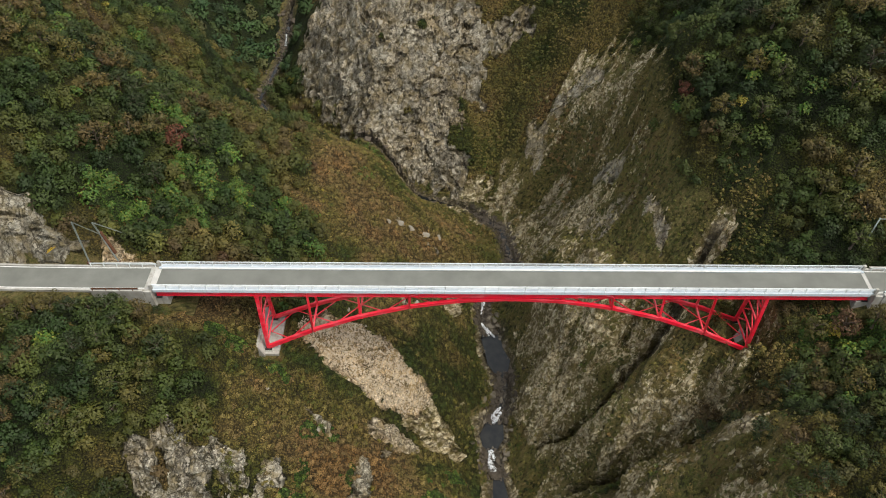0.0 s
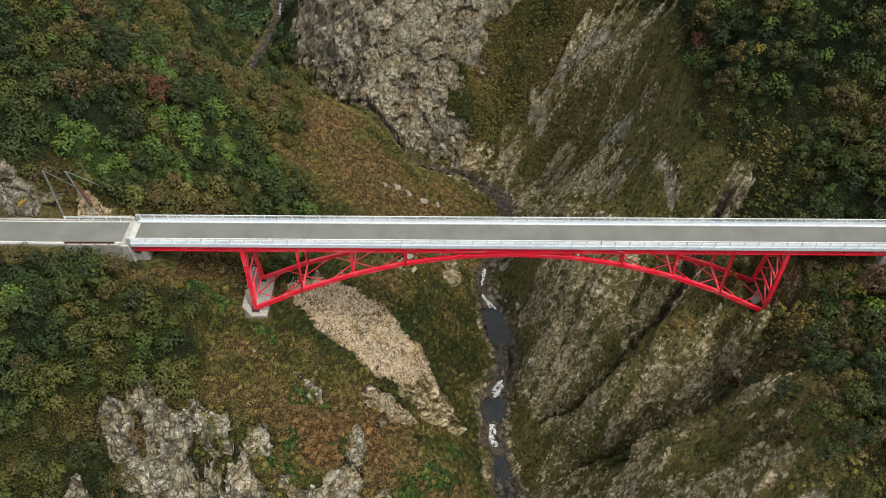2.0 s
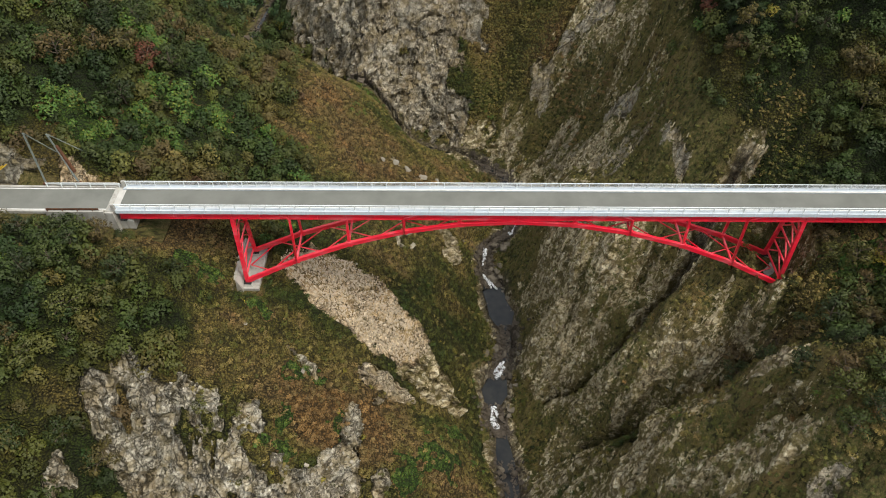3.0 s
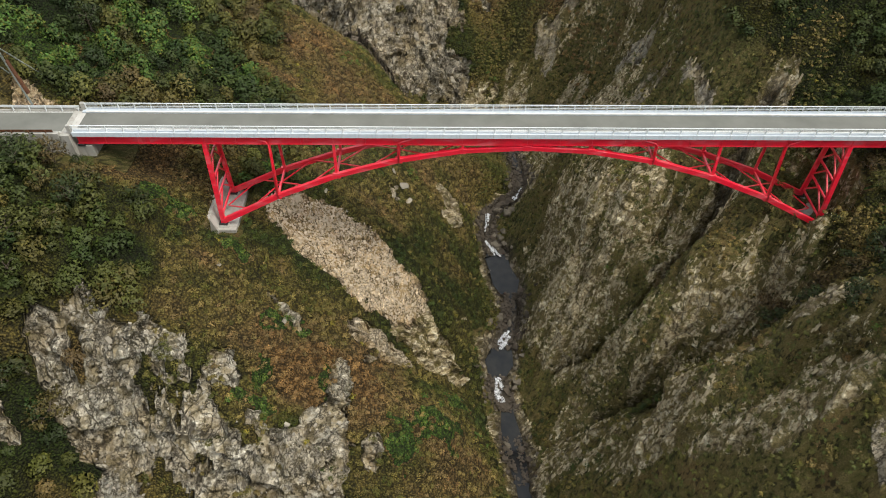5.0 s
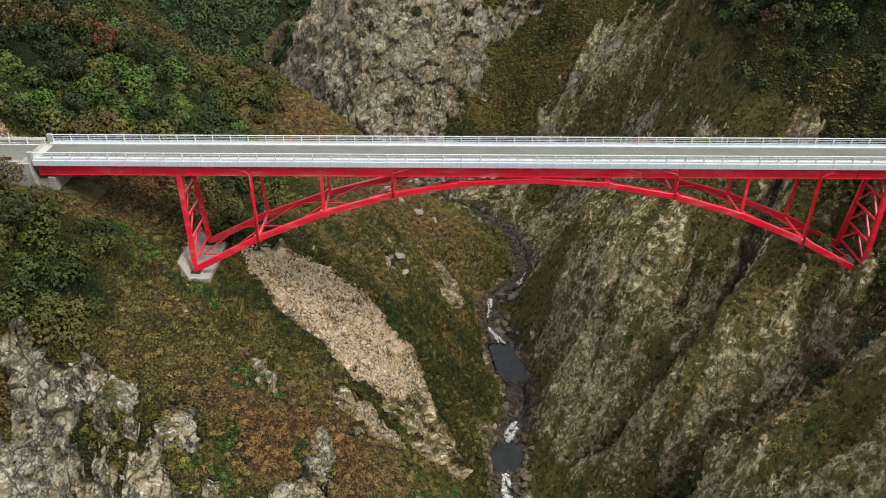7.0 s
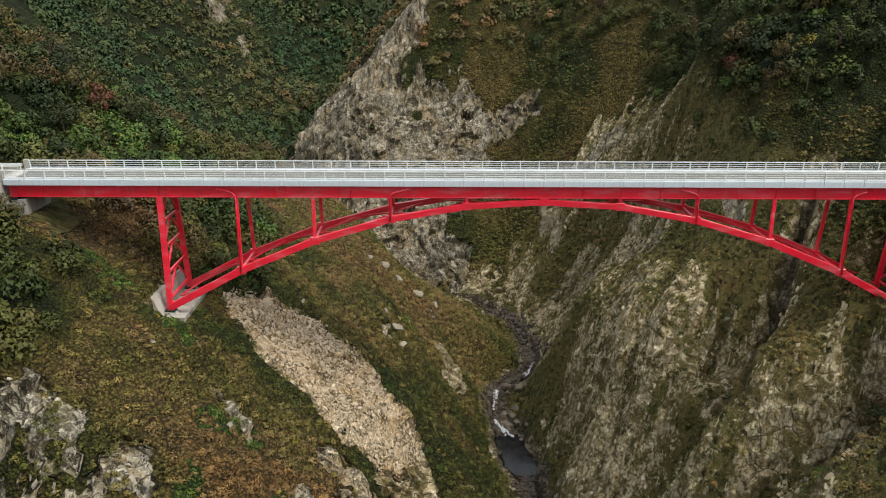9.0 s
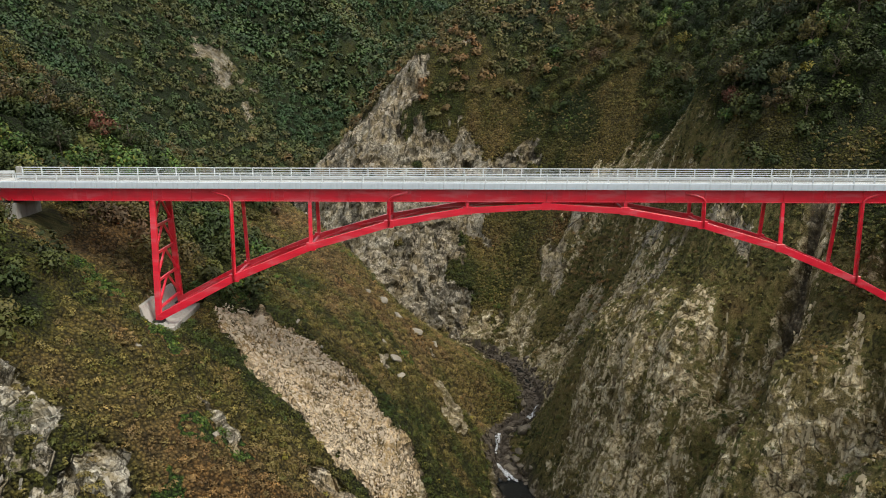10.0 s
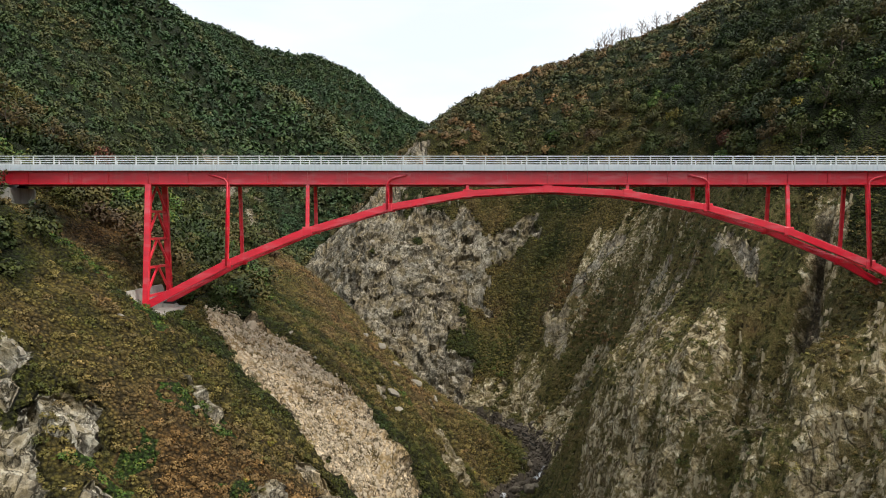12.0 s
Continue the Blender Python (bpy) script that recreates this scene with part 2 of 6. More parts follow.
    # shadow of the clefts and wet stone of the stream bed, mixed into the colour
    c = p.mix(p.calc("MULTIPLY", shade_wet, p.ramp(splinters, (0.45, 1.0), (0.65, 0.5))), c, p.mix(fine, (0.020, 0.017, 0.012), (0.085, 0.070, 0.050)))
    bedded = p.calc("ADD", p.calc("ADD", p.calc("MULTIPLY", veins, 0.55), p.calc("MULTIPLY", splinters, 0.55)), p.calc("SUBTRACT", p.calc("MULTIPLY", slat_tilt, 0.7), p.calc("MULTIPLY", clefts, 0.35)))
    blocky = p.calc("ADD", p.calc("ADD", p.calc("ADD", p.calc("MULTIPLY", mass_tilt, 2.6), p.calc("MULTIPLY", block_tilt, 0.95)), p.calc("MULTIPLY", chip_tilt, 0.55)), p.calc("SUBTRACT", p.calc("MULTIPLY", speckle, 0.12), p.calc("MULTIPLY", lines, 0.28)))
    relief = p.calc("ADD", p.calc("MULTIPLY", bedded, p.calc("SUBTRACT", 1.0, firm)), p.calc("MULTIPLY", blocky, firm))
    turf = p.calc("ADD", p.calc("MULTIPLY", strands, 0.8), p.calc("MULTIPLY", grit, 0.35))
    h = p.calc("SUBTRACT", p.calc("ADD", p.calc("MULTIPLY", relief, rock), p.calc("MULTIPLY", turf, p.calc("SUBTRACT", 1.0, p.calc("MULTIPLY", rock, 0.85)))), p.calc("MULTIPLY", green, p.calc("ADD", leaf_gap, p.calc("MULTIPLY", crown_gap, 2.0))))
    p.bump(h, 1.0, 0.8)
    return p.colour(c)


def make_leaves(name, stops, dark=0.45, spark=0.35):
    """Foliage: 'tone' gives each plant its hue, each leaf clump its own shade."""
    p = Paint(name, 0.62, 0.0, 0.25)
    c = p.ramp(p.attr("tone"), *stops)
    leaf = p.island()
    c = p.mix(p.ramp(leaf, (0.0, 0.0), (1.0, 1.0)), p.mix(dark, c, (0.012, 0.014, 0.005)), c)
    c = p.mix(1.0, c, p.ramp(p.attr("shade"), (0.0, (0.52, 0.52, 0.52)), (0.5, (1.0, 1.0, 1.0)), (1.0, (1.55, 1.52, 1.45))), "MULTIPLY")
    c = p.mix(p.ramp(leaf, (0.86, 0.0), (1.0, spark)), c, p.mix(1.0, c, (1.7, 1.6, 1.4), "MULTIPLY"))
    p.put(p.b.inputs["Subsurface Weight"], 0.0)
    return p.colour(c)


RED = make_red_paint()
RAIL = make_plain("pale_rail_paint", (0.74, 0.77, 0.76), (0.58, 0.62, 0.62), 0.4, 0.8, 0.1)
PANEL = make_plain("pale_fascia_concrete", (0.70, 0.76, 0.79), (0.56, 0.63, 0.67), 0.65, 0.7, 0.2, streaks=0.25)
KERB = make_plain("weathered_kerb_concrete", (0.52, 0.58, 0.62), (0.41, 0.46, 0.50), 0.7, 0.5, 0.25)
CONCRETE = make_plain("old_concrete", (0.46, 0.45, 0.41), (0.30, 0.29, 0.25), 0.85, 0.6, 0.4, streaks=0.6)
ASPHALT = make_plain("worn_asphalt", (0.178, 0.182, 0.160), (0.130, 0.134, 0.117), 0.9, 0.25, 0.5)
LINE = make_plain("road_line_paint", (0.76, 0.76, 0.73), (0.55, 0.55, 0.52), 0.6, 1.2, 0.2)
STEEL = make_plain("galvanised_steel", (0.40, 0.45, 0.42), (0.25, 0.29, 0.27), 0.45, 1.0, 0.1, 0.6)
RUST = make_plain("rusty_iron", (0.16, 0.07, 0.03), (0.07, 0.03, 0.02), 0.9, 2.0, 0.4)
BLACK = make_plain("dark_bearing_steel", (0.03, 0.03, 0.03), (0.015, 0.015, 0.015), 0.6)
GROUND = make_ground()
LEAVES = make_leaves("shrub_leaves", GREENS)
THICKET = make_leaves("thicket_leaves", ((0.0, (0.018, 0.038, 0.007)), (0.20, (0.038, 0.060, 0.010)), (0.38, (0.072, 0.080, 0.014)), (0.54, (0.112, 0.092, 0.024)), (0.70, (0.108, 0.070, 0.031)), (0.82, (0.120, 0.066, 0.030)), (0.92, (0.050, 0.125, 0.020)), (1.0, (0.30, 0.23, 0.03))))
GRASSES = make_leaves("dry_grass", ((0.0, (0.075, 0.088, 0.018)), (0.4, (0.145, 0.125, 0.030)), (0.7, (0.195, 0.138, 0.042)), (1.0, (0.29, 0.22, 0.09))), 0.35)
FOREST = make_leaves("far_forest_leaves", ((0.0, (0.025, 0.060, 0.019)), (0.30, (0.044, 0.076, 0.021)), (0.55, (0.086, 0.088, 0.026)), (0.80, (0.140, 0.108, 0.038)), (1.0, (0.21, 0.112, 0.042))), 0.28, 0.12)
BARK = make_plain("grey_brown_bark", (0.16, 0.13, 0.10), (0.07, 0.055, 0.04), 0.95, 3.0, 0.8)


def make_tree_leaves():
    p = Paint("tree_leaves", 0.6, 0.0, 0.25)
    c = p.ramp(p.object_random(), (0.0, (0.026, 0.040, 0.012)), (0.25, (0.044, 0.064, 0.016)), (0.42, (0.084, 0.106, 0.021)), (0.58, (0.105, 0.096, 0.024)), (0.78, (0.118, 0.078, 0.030)), (0.92, (0.150, 0.130, 0.028)), (0.985, (0.14, 0.075, 0.04)), (1.0, (0.17, 0.06, 0.035)))
    leaf = p.island()
    c = p.mix(leaf, p.mix(0.6, c, (0.010, 0.012, 0.005)), c)
    c = p.mix(p.ramp(leaf, (0.84, 0.0), (1.0, 0.35)), c, p.mix(1.0, c, (1.7, 1.6, 1.4), "MULTIPLY"))
    return p.colour(c)


def make_water():
    p = Paint("dark_stream_water", 0.10, 0.0, 0.3)
    murk = p.noise(0.5, 3)
    p.bump(p.noise(2.5, 4), 0.12, 0.03)
    return p.colour(p.ramp(murk, (0.35, (0.010, 0.012, 0.013)), (0.7, (0.024, 0.024, 0.021))))


def make_foam():
    p = Paint("white_water", 0.7, 0.0, 0.3)
    n = p.noise(3.0, 6)
    p.bump(n, 0.8, 0.12)
    return p.colour(p.ramp(n, (0.36, (0.20, 0.21, 0.21)), (0.55, (0.80, 0.82, 0.83))))


def make_stone(name, pale, deep=0.30):
    p = Paint(name, 0.9, 0.0, 0.2)
    n, f = p.noise(1.3, 6), p.noise(7.0, 5)
    c = p.ramp(n, (0.30, tuple(deep * v for v in pale)), (0.55, tuple(0.75 * v for v in pale)), (0.75, pale))
    c = p.mix(p.calc("MULTIPLY", p.object_random(), 0.55), c, tuple(0.35 * v for v in pale))
    c = p.mix(p.calc("MULTIPLY", p.island(), 0.45), c, tuple(0.45 * v for v in pale))
    p.bump(f, 0.6, 0.06)
    return p.colour(c)


TWIG = make_plain("pale_twig_bark", (0.26, 0.22, 0.18), (0.14, 0.11, 0.09), 0.95, 3.0, 0.5)
TREE_LEAVES = make_tree_leaves()
WATER_SKIN = make_water()
FOAM = make_foam()
BOULDER = make_stone("stream_boulder_stone", (0.29, 0.25, 0.185))
SCREE = make_stone("scree_stone", (0.78, 0.65, 0.465), 0.6)
COBBLE = make_stone("wet_cobble_stone", (0.17, 0.14, 0.105))
JOINT = make_plain("joint_concrete", (0.52, 0.51, 0.47), (0.40, 0.39, 0.36), 0.8, 0.8, 0.3)
BANK_STONE = make_stone("bedded_bank_stone", (0.66, 0.56, 0.35), 0.4)
CRAG_STONE = make_stone("pale_crag_stone", (0.50, 0.455, 0.36), 0.5)
CLIFF_STONE = make_stone("grey_cliff_stone", (0.58, 0.52, 0.40), 0.5)
YELLOW = make_plain("yellow_barrier_paint", (0.62, 0.42, 0.03), (0.40, 0.27, 0.03), 0.6, 2.0)
# ---------------------------------------------------------------- landform
# Height of the land, metres above the road on the bridge. It is spanned between
# the stream, the crests and the benches of the gorge, named below as (x, y, z).
STREAM = [(14, -160, -70), (12, -60, -63), (13, 20, -57), (13, 50, -54.8), (11, 64, -53.8), (10.3, 69, -52.6), (10, 74, -52.2), (12.3, 79, -51),
          (12.5, 89, -50), (10.6, 98, -49.5), (9, 104.5, -46.8), (16, 108.5, -44.8), (16, 116, -43.4), (12, 125, -42), (-6, 135, -42), (-26, 146, -41.5),
          (-44, 160, -40), (-53, 172, -38.5), (-50, 188, -37.3), (-49, 201, -36), (-48, 240, -33), (-40, 300, -26), (-30, 400, -10), (-24, 560, 22)]
LEFT_CRAG = [(-14, 34, -42), (-45, 36, -24), (-30, 36, -34), (-27, 42, -27), (-37, 43.5, -24), (-48.5, 44, -9), (-42, 44, -20), (-23.5, 45, -21.5), (-17, 45.5, -26), (-27.5, 46.5, -18.5), (-30.5, 47, -15.5), (-42.5, 48.5, -11.5), (-33, 49, -11.5), (-23, 49, -24.5), (-18.5, 49.5, -24.5), (-38, 50, -10.5), (-26.5, 50.5, -17)]
LEFT_SLOPE = [(-30, 51.5, -15), (0, 52, -35.5), (-21, 53, -20.5), (-5.5, 53, -32), (-43, 53.5, -5), (-15.5, 54, -24.5), (-32, 55, -11), (-38.5, 55.5, -7), (-52, 56, 1), (-21, 57.5, -19.5), (-35.5, 59, -7.5), (-27, 59, -13.5), (-13, 61, -25.5), (-36, 62, -6.5), (-1.5, 66.5, -42), (-20, 67, -19.5), (-34, 67.5, -9), (-7.5, 68, -32), (3.5, 71.5, -42), (-3.5, 72.5, -29.5), (-19, 73.5, -18.5), (-5.5, 74, -27.5), (-12.5, 74.5, -22.5), (-21, 76.5, -16), (-16, 76.5, -19.5), (-12.5, 78.5, -21.5), (-52, 86, -0.5), (-19, 92, -17)]
LEFT_SPUR = [(-6.5, 83.5, -29), (-44, 86.5, -3), (-11.5, 89, -22.5), (-26.5, 90, -12), (5, 90, -45.5), (-8, 91, -26), (8.5, 94, -49.5), (-52, 98, 2), (-11.5, 98, -23), (-64, 99.5, 8.5), (2, 99.5, -38.5), (-36, 102, -7), (-24, 106, -12.5), (-1, 106.5, -34), (10, 106.5, -48), (-56, 107, 6), (-10.5, 107.5, -24), (-69, 109, 13), (-100, 112, 34), (-80, 112, 20), (7.5, 113, -39), (0, 120, -35), (-29, 126, -11.5), (-14, 128, -24.5)]
ROAD_LEFT = [(-62, 66, -2.5), (-58, 71, -0.6), (-45, 71, -1.2), (-75, 71.5, -0.5), (-100, 74, -0.5), (-62, 79, 6), (-75, 82, 13)]
RIGHT_NOSE = [(40.5, 38.5, -7), (44, 41.5, -4.5), (35, 44.5, -18.5), (45, 44.5, -3.5), (39.5, 45, -16), (30.5, 45.5, -22.5), (26, 47, -34), (49.5, 47.5, -3), (32.5, 49, -19.5), (37, 49.5, -15), (41, 51, -12), (28.5, 52.5, -30), (32, 53.5, -26.5), (48.5, 55, -9.5)]
RIGHT_RAVINES = [(20, 50, -46), (31.5, 57, -40), (36, 57.5, -33), (25.5, 58.5, -45), (39, 58.5, -28.5), (28.5, 59, -38.5), (34, 60.5, -34), (58, 60, -9), (42, 60.5, -28), (45.5, 62.5, -19), (31.5, 63.5, -25.5), (28.5, 64, -28.5), (34.5, 64, -27), (44, 64.5, -21), (46.5, 65.5, -11), (24.5, 66, -38.5), (33.5, 66, -23), (36.5, 66, -18.5), (41, 66, -18.5), (20, 67.5, -46.5), (43.5, 67.5, -14.5), (31.5, 69, -24.5), (27.5, 69.5, -35.5), (23, 71.5, -42.5), (28, 73.5, -37.5)]
RIGHT_FACE = [(19, 77, -42.5), (29, 77, -29.5), (24.5, 77.5, -34), (52, 78, -5), (23, 81.5, -33.5), (35, 81.5, -31), (30, 82, -26.5), (39.5, 83.5, -20), (32.5, 84, -22.5), (36.5, 85, -21), (28, 85.5, -22.5), (50.5, 86.5, -3), (24, 87, -27), (20.5, 87.5, -36), (55, 87.5, 2), (17.5, 91.5, -46.5), (40, 91.5, -11), (51.5, 93, 2.5), (54, 94.5, 4.5), (62, 94.5, 12.5), (25.5, 98.5, -24.5), (53.5, 99, 11), (30, 100.5, -20.5), (45.5, 100.5, 4.5), (22, 102, -27), (16.5, 109, -45)]
RIGHT_WALL = [(37, 120, -15), (44, 120.5, 10), (23.5, 124.5, -36), (30.5, 136, -19), (21, 136.5, -28.5), (34, 137.5, -13.5), (26.5, 139.5, -21.5), (31.5, 141.5, -14), (45.5, 144.5, 0), (15, 153, -19.5), (32.5, 158.5, 3), (40, 160, 12), (23.5, 164.5, -0.5), (30, 174, 14), (16.5, 174.5, 7.5)]
RIGHT_HILL = [(70, 30, 6), (66, 52, 4), (100, 70, 0), (67, 71, -1.5), (80, 71, -0.5), (75, 100, 22), (95, 110, 36), (54, 124, 16), (75, 140, 34), (110, 160, 62), (60, 170, 30)]
CENTRE_ROCK = [(-30, 187, -9), (-17, 188, 2.5), (-38, 186, -20), (7, 143.5, -30), (-22.5, 144, -29.5), (-2.5, 148, -25), (11, 151, -24.5), (-10, 151.5, -21.5), (-4.5, 152, -18), (-5, 155, -17), (-17.5, 156, -16), (-2, 168, -6), (5.5, 169.5, -1), (-16.5, 178.5, 1.5), (26, 183, 18.5), (-23, 184, -4.5), (-6, 184, 15.5), (7.5, 188, 19.5), (-30, 200, -12), (-12, 205, 12)]
RIGHT_CREST = [(120, 220, 88), (90, 225, 66), (4, 228, 30), (74, 232, 56), (23, 235, 40), (59, 238, 52), (43, 240, 47), (170, 240, 120), (-14, 250, 18), (10, 300, 15), (80, 330, 40)]
LEFT_HILLS = [(-70, 140, -2), (-150, 150, 66), (-110, 160, 28), (-64, 165, -14), (-80, 200, -12), (-150, 300, 74), (-95, 304, 25), (-230, 330, 150), (-87, 336, 24), (-40, 399, 25), (-170, 430, 136), (-80, 450, 62), (-145, 470, 126), (-100, 640, 110), (-148, 760, 180), (-184, 780, 186), (30, 800, 70), (-95, 820, 162), (-26, 850, 105)]
BEHIND = [(-200, -200, 60), (200, -200, 60), (60, -80, -20), (-110, -60, 20), (-40, -60, -36), (120, -60, 30), (70, -10, -4), (-60, 10, -18), (130, 20, 40), (-140, 40, 30), (-90, 40, 6)]
FAR_RIM = [(-500, -300, 120), (500, -300, 120), (-600, 300, 230), (600, 300, 200), (250, 500, 120), (-500, 900, 260), (500, 900, 190), (0, 1300, 120), (-900, 1600, 260), (900, 1600, 260)]
FORMS = np.array(sum((STREAM, LEFT_CRAG, LEFT_SLOPE, LEFT_SPUR, ROAD_LEFT, RIGHT_NOSE, RIGHT_RAVINES, RIGHT_FACE, RIGHT_WALL, RIGHT_HILL, CENTRE_ROCK, RIGHT_CREST, LEFT_HILLS, BEHIND, FAR_RIM), []), float)


def spread(d):
    return np.sqrt(d * d + 9.0)


def span_forms():
    xy, z = FORMS[:, :2], FORMS[:, 2]
    n = len(xy)
    k = spread(np.linalg.norm(xy[:, None] - xy[None], axis=2)) - np.eye(n) * 0.4
    a = np.zeros((n + 3, n + 3))
    a[:n, :n], a[:n, n:], a[n:, :n] = k, np.c_[np.ones(n), xy / 100], np.c_[np.ones(n), xy / 100].T
    return np.linalg.solve(a, np.r_[z, 0, 0, 0])


SPAN = span_forms()


def base_height(x, y):
    x, y = np.asarray(x, float), np.asarray(y, float)
    out = SPAN[-3] + SPAN[-2] * x / 100 + SPAN[-1] * y / 100
    for (fx, fy, _), w in zip(FORMS, SPAN):
        out = out + w * spread(np.hypot(x - fx, y - fy))
    far = np.clip((np.hypot(x, y) - 1500) / 500, 0, 1)
    out = out * (1 - far) + 150 * far
    return out


def hashed(ix, iy, iz, seed):
    h = (ix.astype(np.int64) * 374761393 + iy.astype(np.int64) * 668265263 + iz.astype(np.int64) * 2147483647 + seed * 974634541) & 0xFFFFFFFF
    h = ((h ^ (h >> 13)) * 1274126177) & 0xFFFFFFFF
    return ((h ^ (h >> 16)) & 0xFFFFFF) / float(0x1000000)


def vnoise(x, y, z=0.0, seed=0):
    """Smooth lattice noise in -1..1."""
    x, y, z = np.broadcast_arrays(np.asarray(x, float), y, z)
    ix, iy, iz = np.floor(x), np.floor(y), np.floor(z)
    fx, fy, fz = x - ix, y - iy, z - iz
    u, v, w = (f * f * f * (f * (f * 6 - 15) + 10) for f in (fx, fy, fz))
    out = 0
    for dx, dy, dz in [(a, b, c) for a in (0, 1) for b in (0, 1) for c in (0, 1)]:
        out = out + hashed(ix + dx, iy + dy, iz + dz, seed) * (u if dx else 1 - u) * (v if dy else 1 - v) * (w if dz else 1 - w)
    return out * 2 - 1


def fbm(x, y, z=0.0, octaves=4, seed=0):
    out, amp = 0, 0.5
    for i in range(octaves):
        out = out + amp * vnoise(x * 2 ** i + 17.3 * i, y * 2 ** i - 9.1 * i, z * 2 ** i, seed + i)
        amp *= 0.55
    return out


def cells(x, y, z, seed=0, lean=0.0):
    """Cellular blocks: the gap to the second nearest, and a height of each block in 0..1, its top leaning its own way."""
    x, y, z = np.broadcast_arrays(np.asarray(x, float), y, z)
    ix, iy, iz = np.floor(x), np.floor(y), np.floor(z)
    best, second, who = np.full(x.shape, 9.0), np.full(x.shape, 9.0), np.zeros(x.shape)
    for dx in (-1, 0, 1):
        for dy in (-1, 0, 1):
            for dz in (-1, 0, 1):
                cx, cy, cz = ix + dx, iy + dy, iz + dz
                ox, oy, oz = (c + hashed(cx, cy, cz, seed + k) - q for k, (c, q) in enumerate(((cx, x), (cy, y), (cz, z))))
                d = np.sqrt(ox * ox + oy * oy + oz * oz)
                near = d < best
                second = np.where(near, best, np.minimum(second, d))
                tip = lean * ((hashed(cx, cy, cz, seed + 4) - 0.5) * ox + (hashed(cx, cy, cz, seed + 5) - 0.5) * oy + (hashed(cx, cy, cz, seed + 6) - 0.5) * oz)
                who = np.where(near, hashed(cx, cy, cz, seed + 3) + tip, who)
                best = np.where(near, d, best)
    return second - best, who


def along(line, x, y):
    """Distance in plan to a line of points, and the share of the way along it."""
    best, share = np.full(np.shape(x), 1e9), np.zeros(np.shape(x))
    n = len(line) - 1
    for i in range(n):
        (ax, ay), (bx, by) = line[i][:2], line[i + 1][:2]
        lx, ly = bx - ax, by - ay
        s = np.clip(((x - ax) * lx + (y - ay) * ly) / (lx * lx + ly * ly), 0, 1)
        d = np.hypot(x - ax - s * lx, y - ay - s * ly)
        share = np.where(d < best, (i + s) / n, share)
        best = np.minimum(best, d)
    return best, share
# ---------------------------------------------------------------- the ground sheet
# Bare rock: outline in plan, how far its edge frays, strength, warmth and paleness of the stone
CRAG_HEAD = [(-45, 47.5), (-42, 50), (-39, 52), (-36, 50.2), (-33.5, 50.4), (-29.5, 51), (-29, 46.5), (-32, 46), (-33.5, 47), (-35, 45), (-33, 42), (-35.5, 38), (-40, 37), (-43, 42.5), (-45, 45)]
CRAG_FACE = [(-27.5, 51), (-25, 52), (-24, 49), (-25.5, 45), (-24, 44), (-22, 47.5), (-19.5, 45.5), (-17, 45.5), (-15.5, 48.5), (-13.5, 55.5), (-11.5, 56), (-12, 46), (-12, 36), (-28, 36), (-33.5, 42.5), (-32, 45), (-28.5, 46)]
CRAG_FOOT = [(-49.5, 39.5), (-47, 43), (-46.5, 40.5), (-48, 36), (-49.5, 37)]
SCREE_FAN = [(-25.2, 73), (-24, 75.5), (-21.5, 77), (-19.5, 77.2), (-16, 78.2), (-12.5, 77.6), (-8.5, 75.8), (-5.5, 73.2), (-2, 71), (-2, 70), (-3.5, 68.5), (-7.5, 66.6), (-13, 66.4), (-17.5, 68.7), (-22.5, 70.4)]
SLUMP = [(-8, 66.5), (-2, 70), (2, 69.5), (4, 67), (2, 64.5), (-5.5, 64.6)]
SLAB = [(-14, 62.3), (-10.5, 64), (-5, 64.5), (-4.5, 62.5), (-9, 58), (-11, 56.5), (-12.5, 59.5)]
CENTRE_CLIFF = [(-42, 182), (-34, 188), (-22, 187), (-14, 179), (-8, 172), (-2.5, 171), (6.5, 167.5), (10.5, 164), (10, 158), (11, 152.5), (3, 149.5), (2, 143.5), (7, 139.5), (5, 134), (-6.5, 138.5), (-18.5, 140), (-29.5, 156), (-40, 169)]
PINNACLE = [(-34, 188), (-22, 190), (-12, 188), (-6, 187), (-2.5, 184), (-3.5, 177), (-8, 174), (-20, 178)]
OUTLINES = [(CRAG_HEAD, 1.0, 1.25, 0.08, 1.0), (CRAG_FACE, 0.8, 1.35, 0.10, 1.0), (CRAG_FOOT, 1.0, 1.0, 0.1, 0.9), (SCREE_FAN, 0.9, 1.25, 1.0, 1.0), (SLUMP, 0.8, 1.05, 0.75, 0.30), (SLAB, 0.7, 1.25, 0.55, 1.0),
            (CENTRE_CLIFF, 2.2, 1.08, 0.22, 0.86), (PINNACLE, 1.6, 1.12, 0.34, 0.90)]
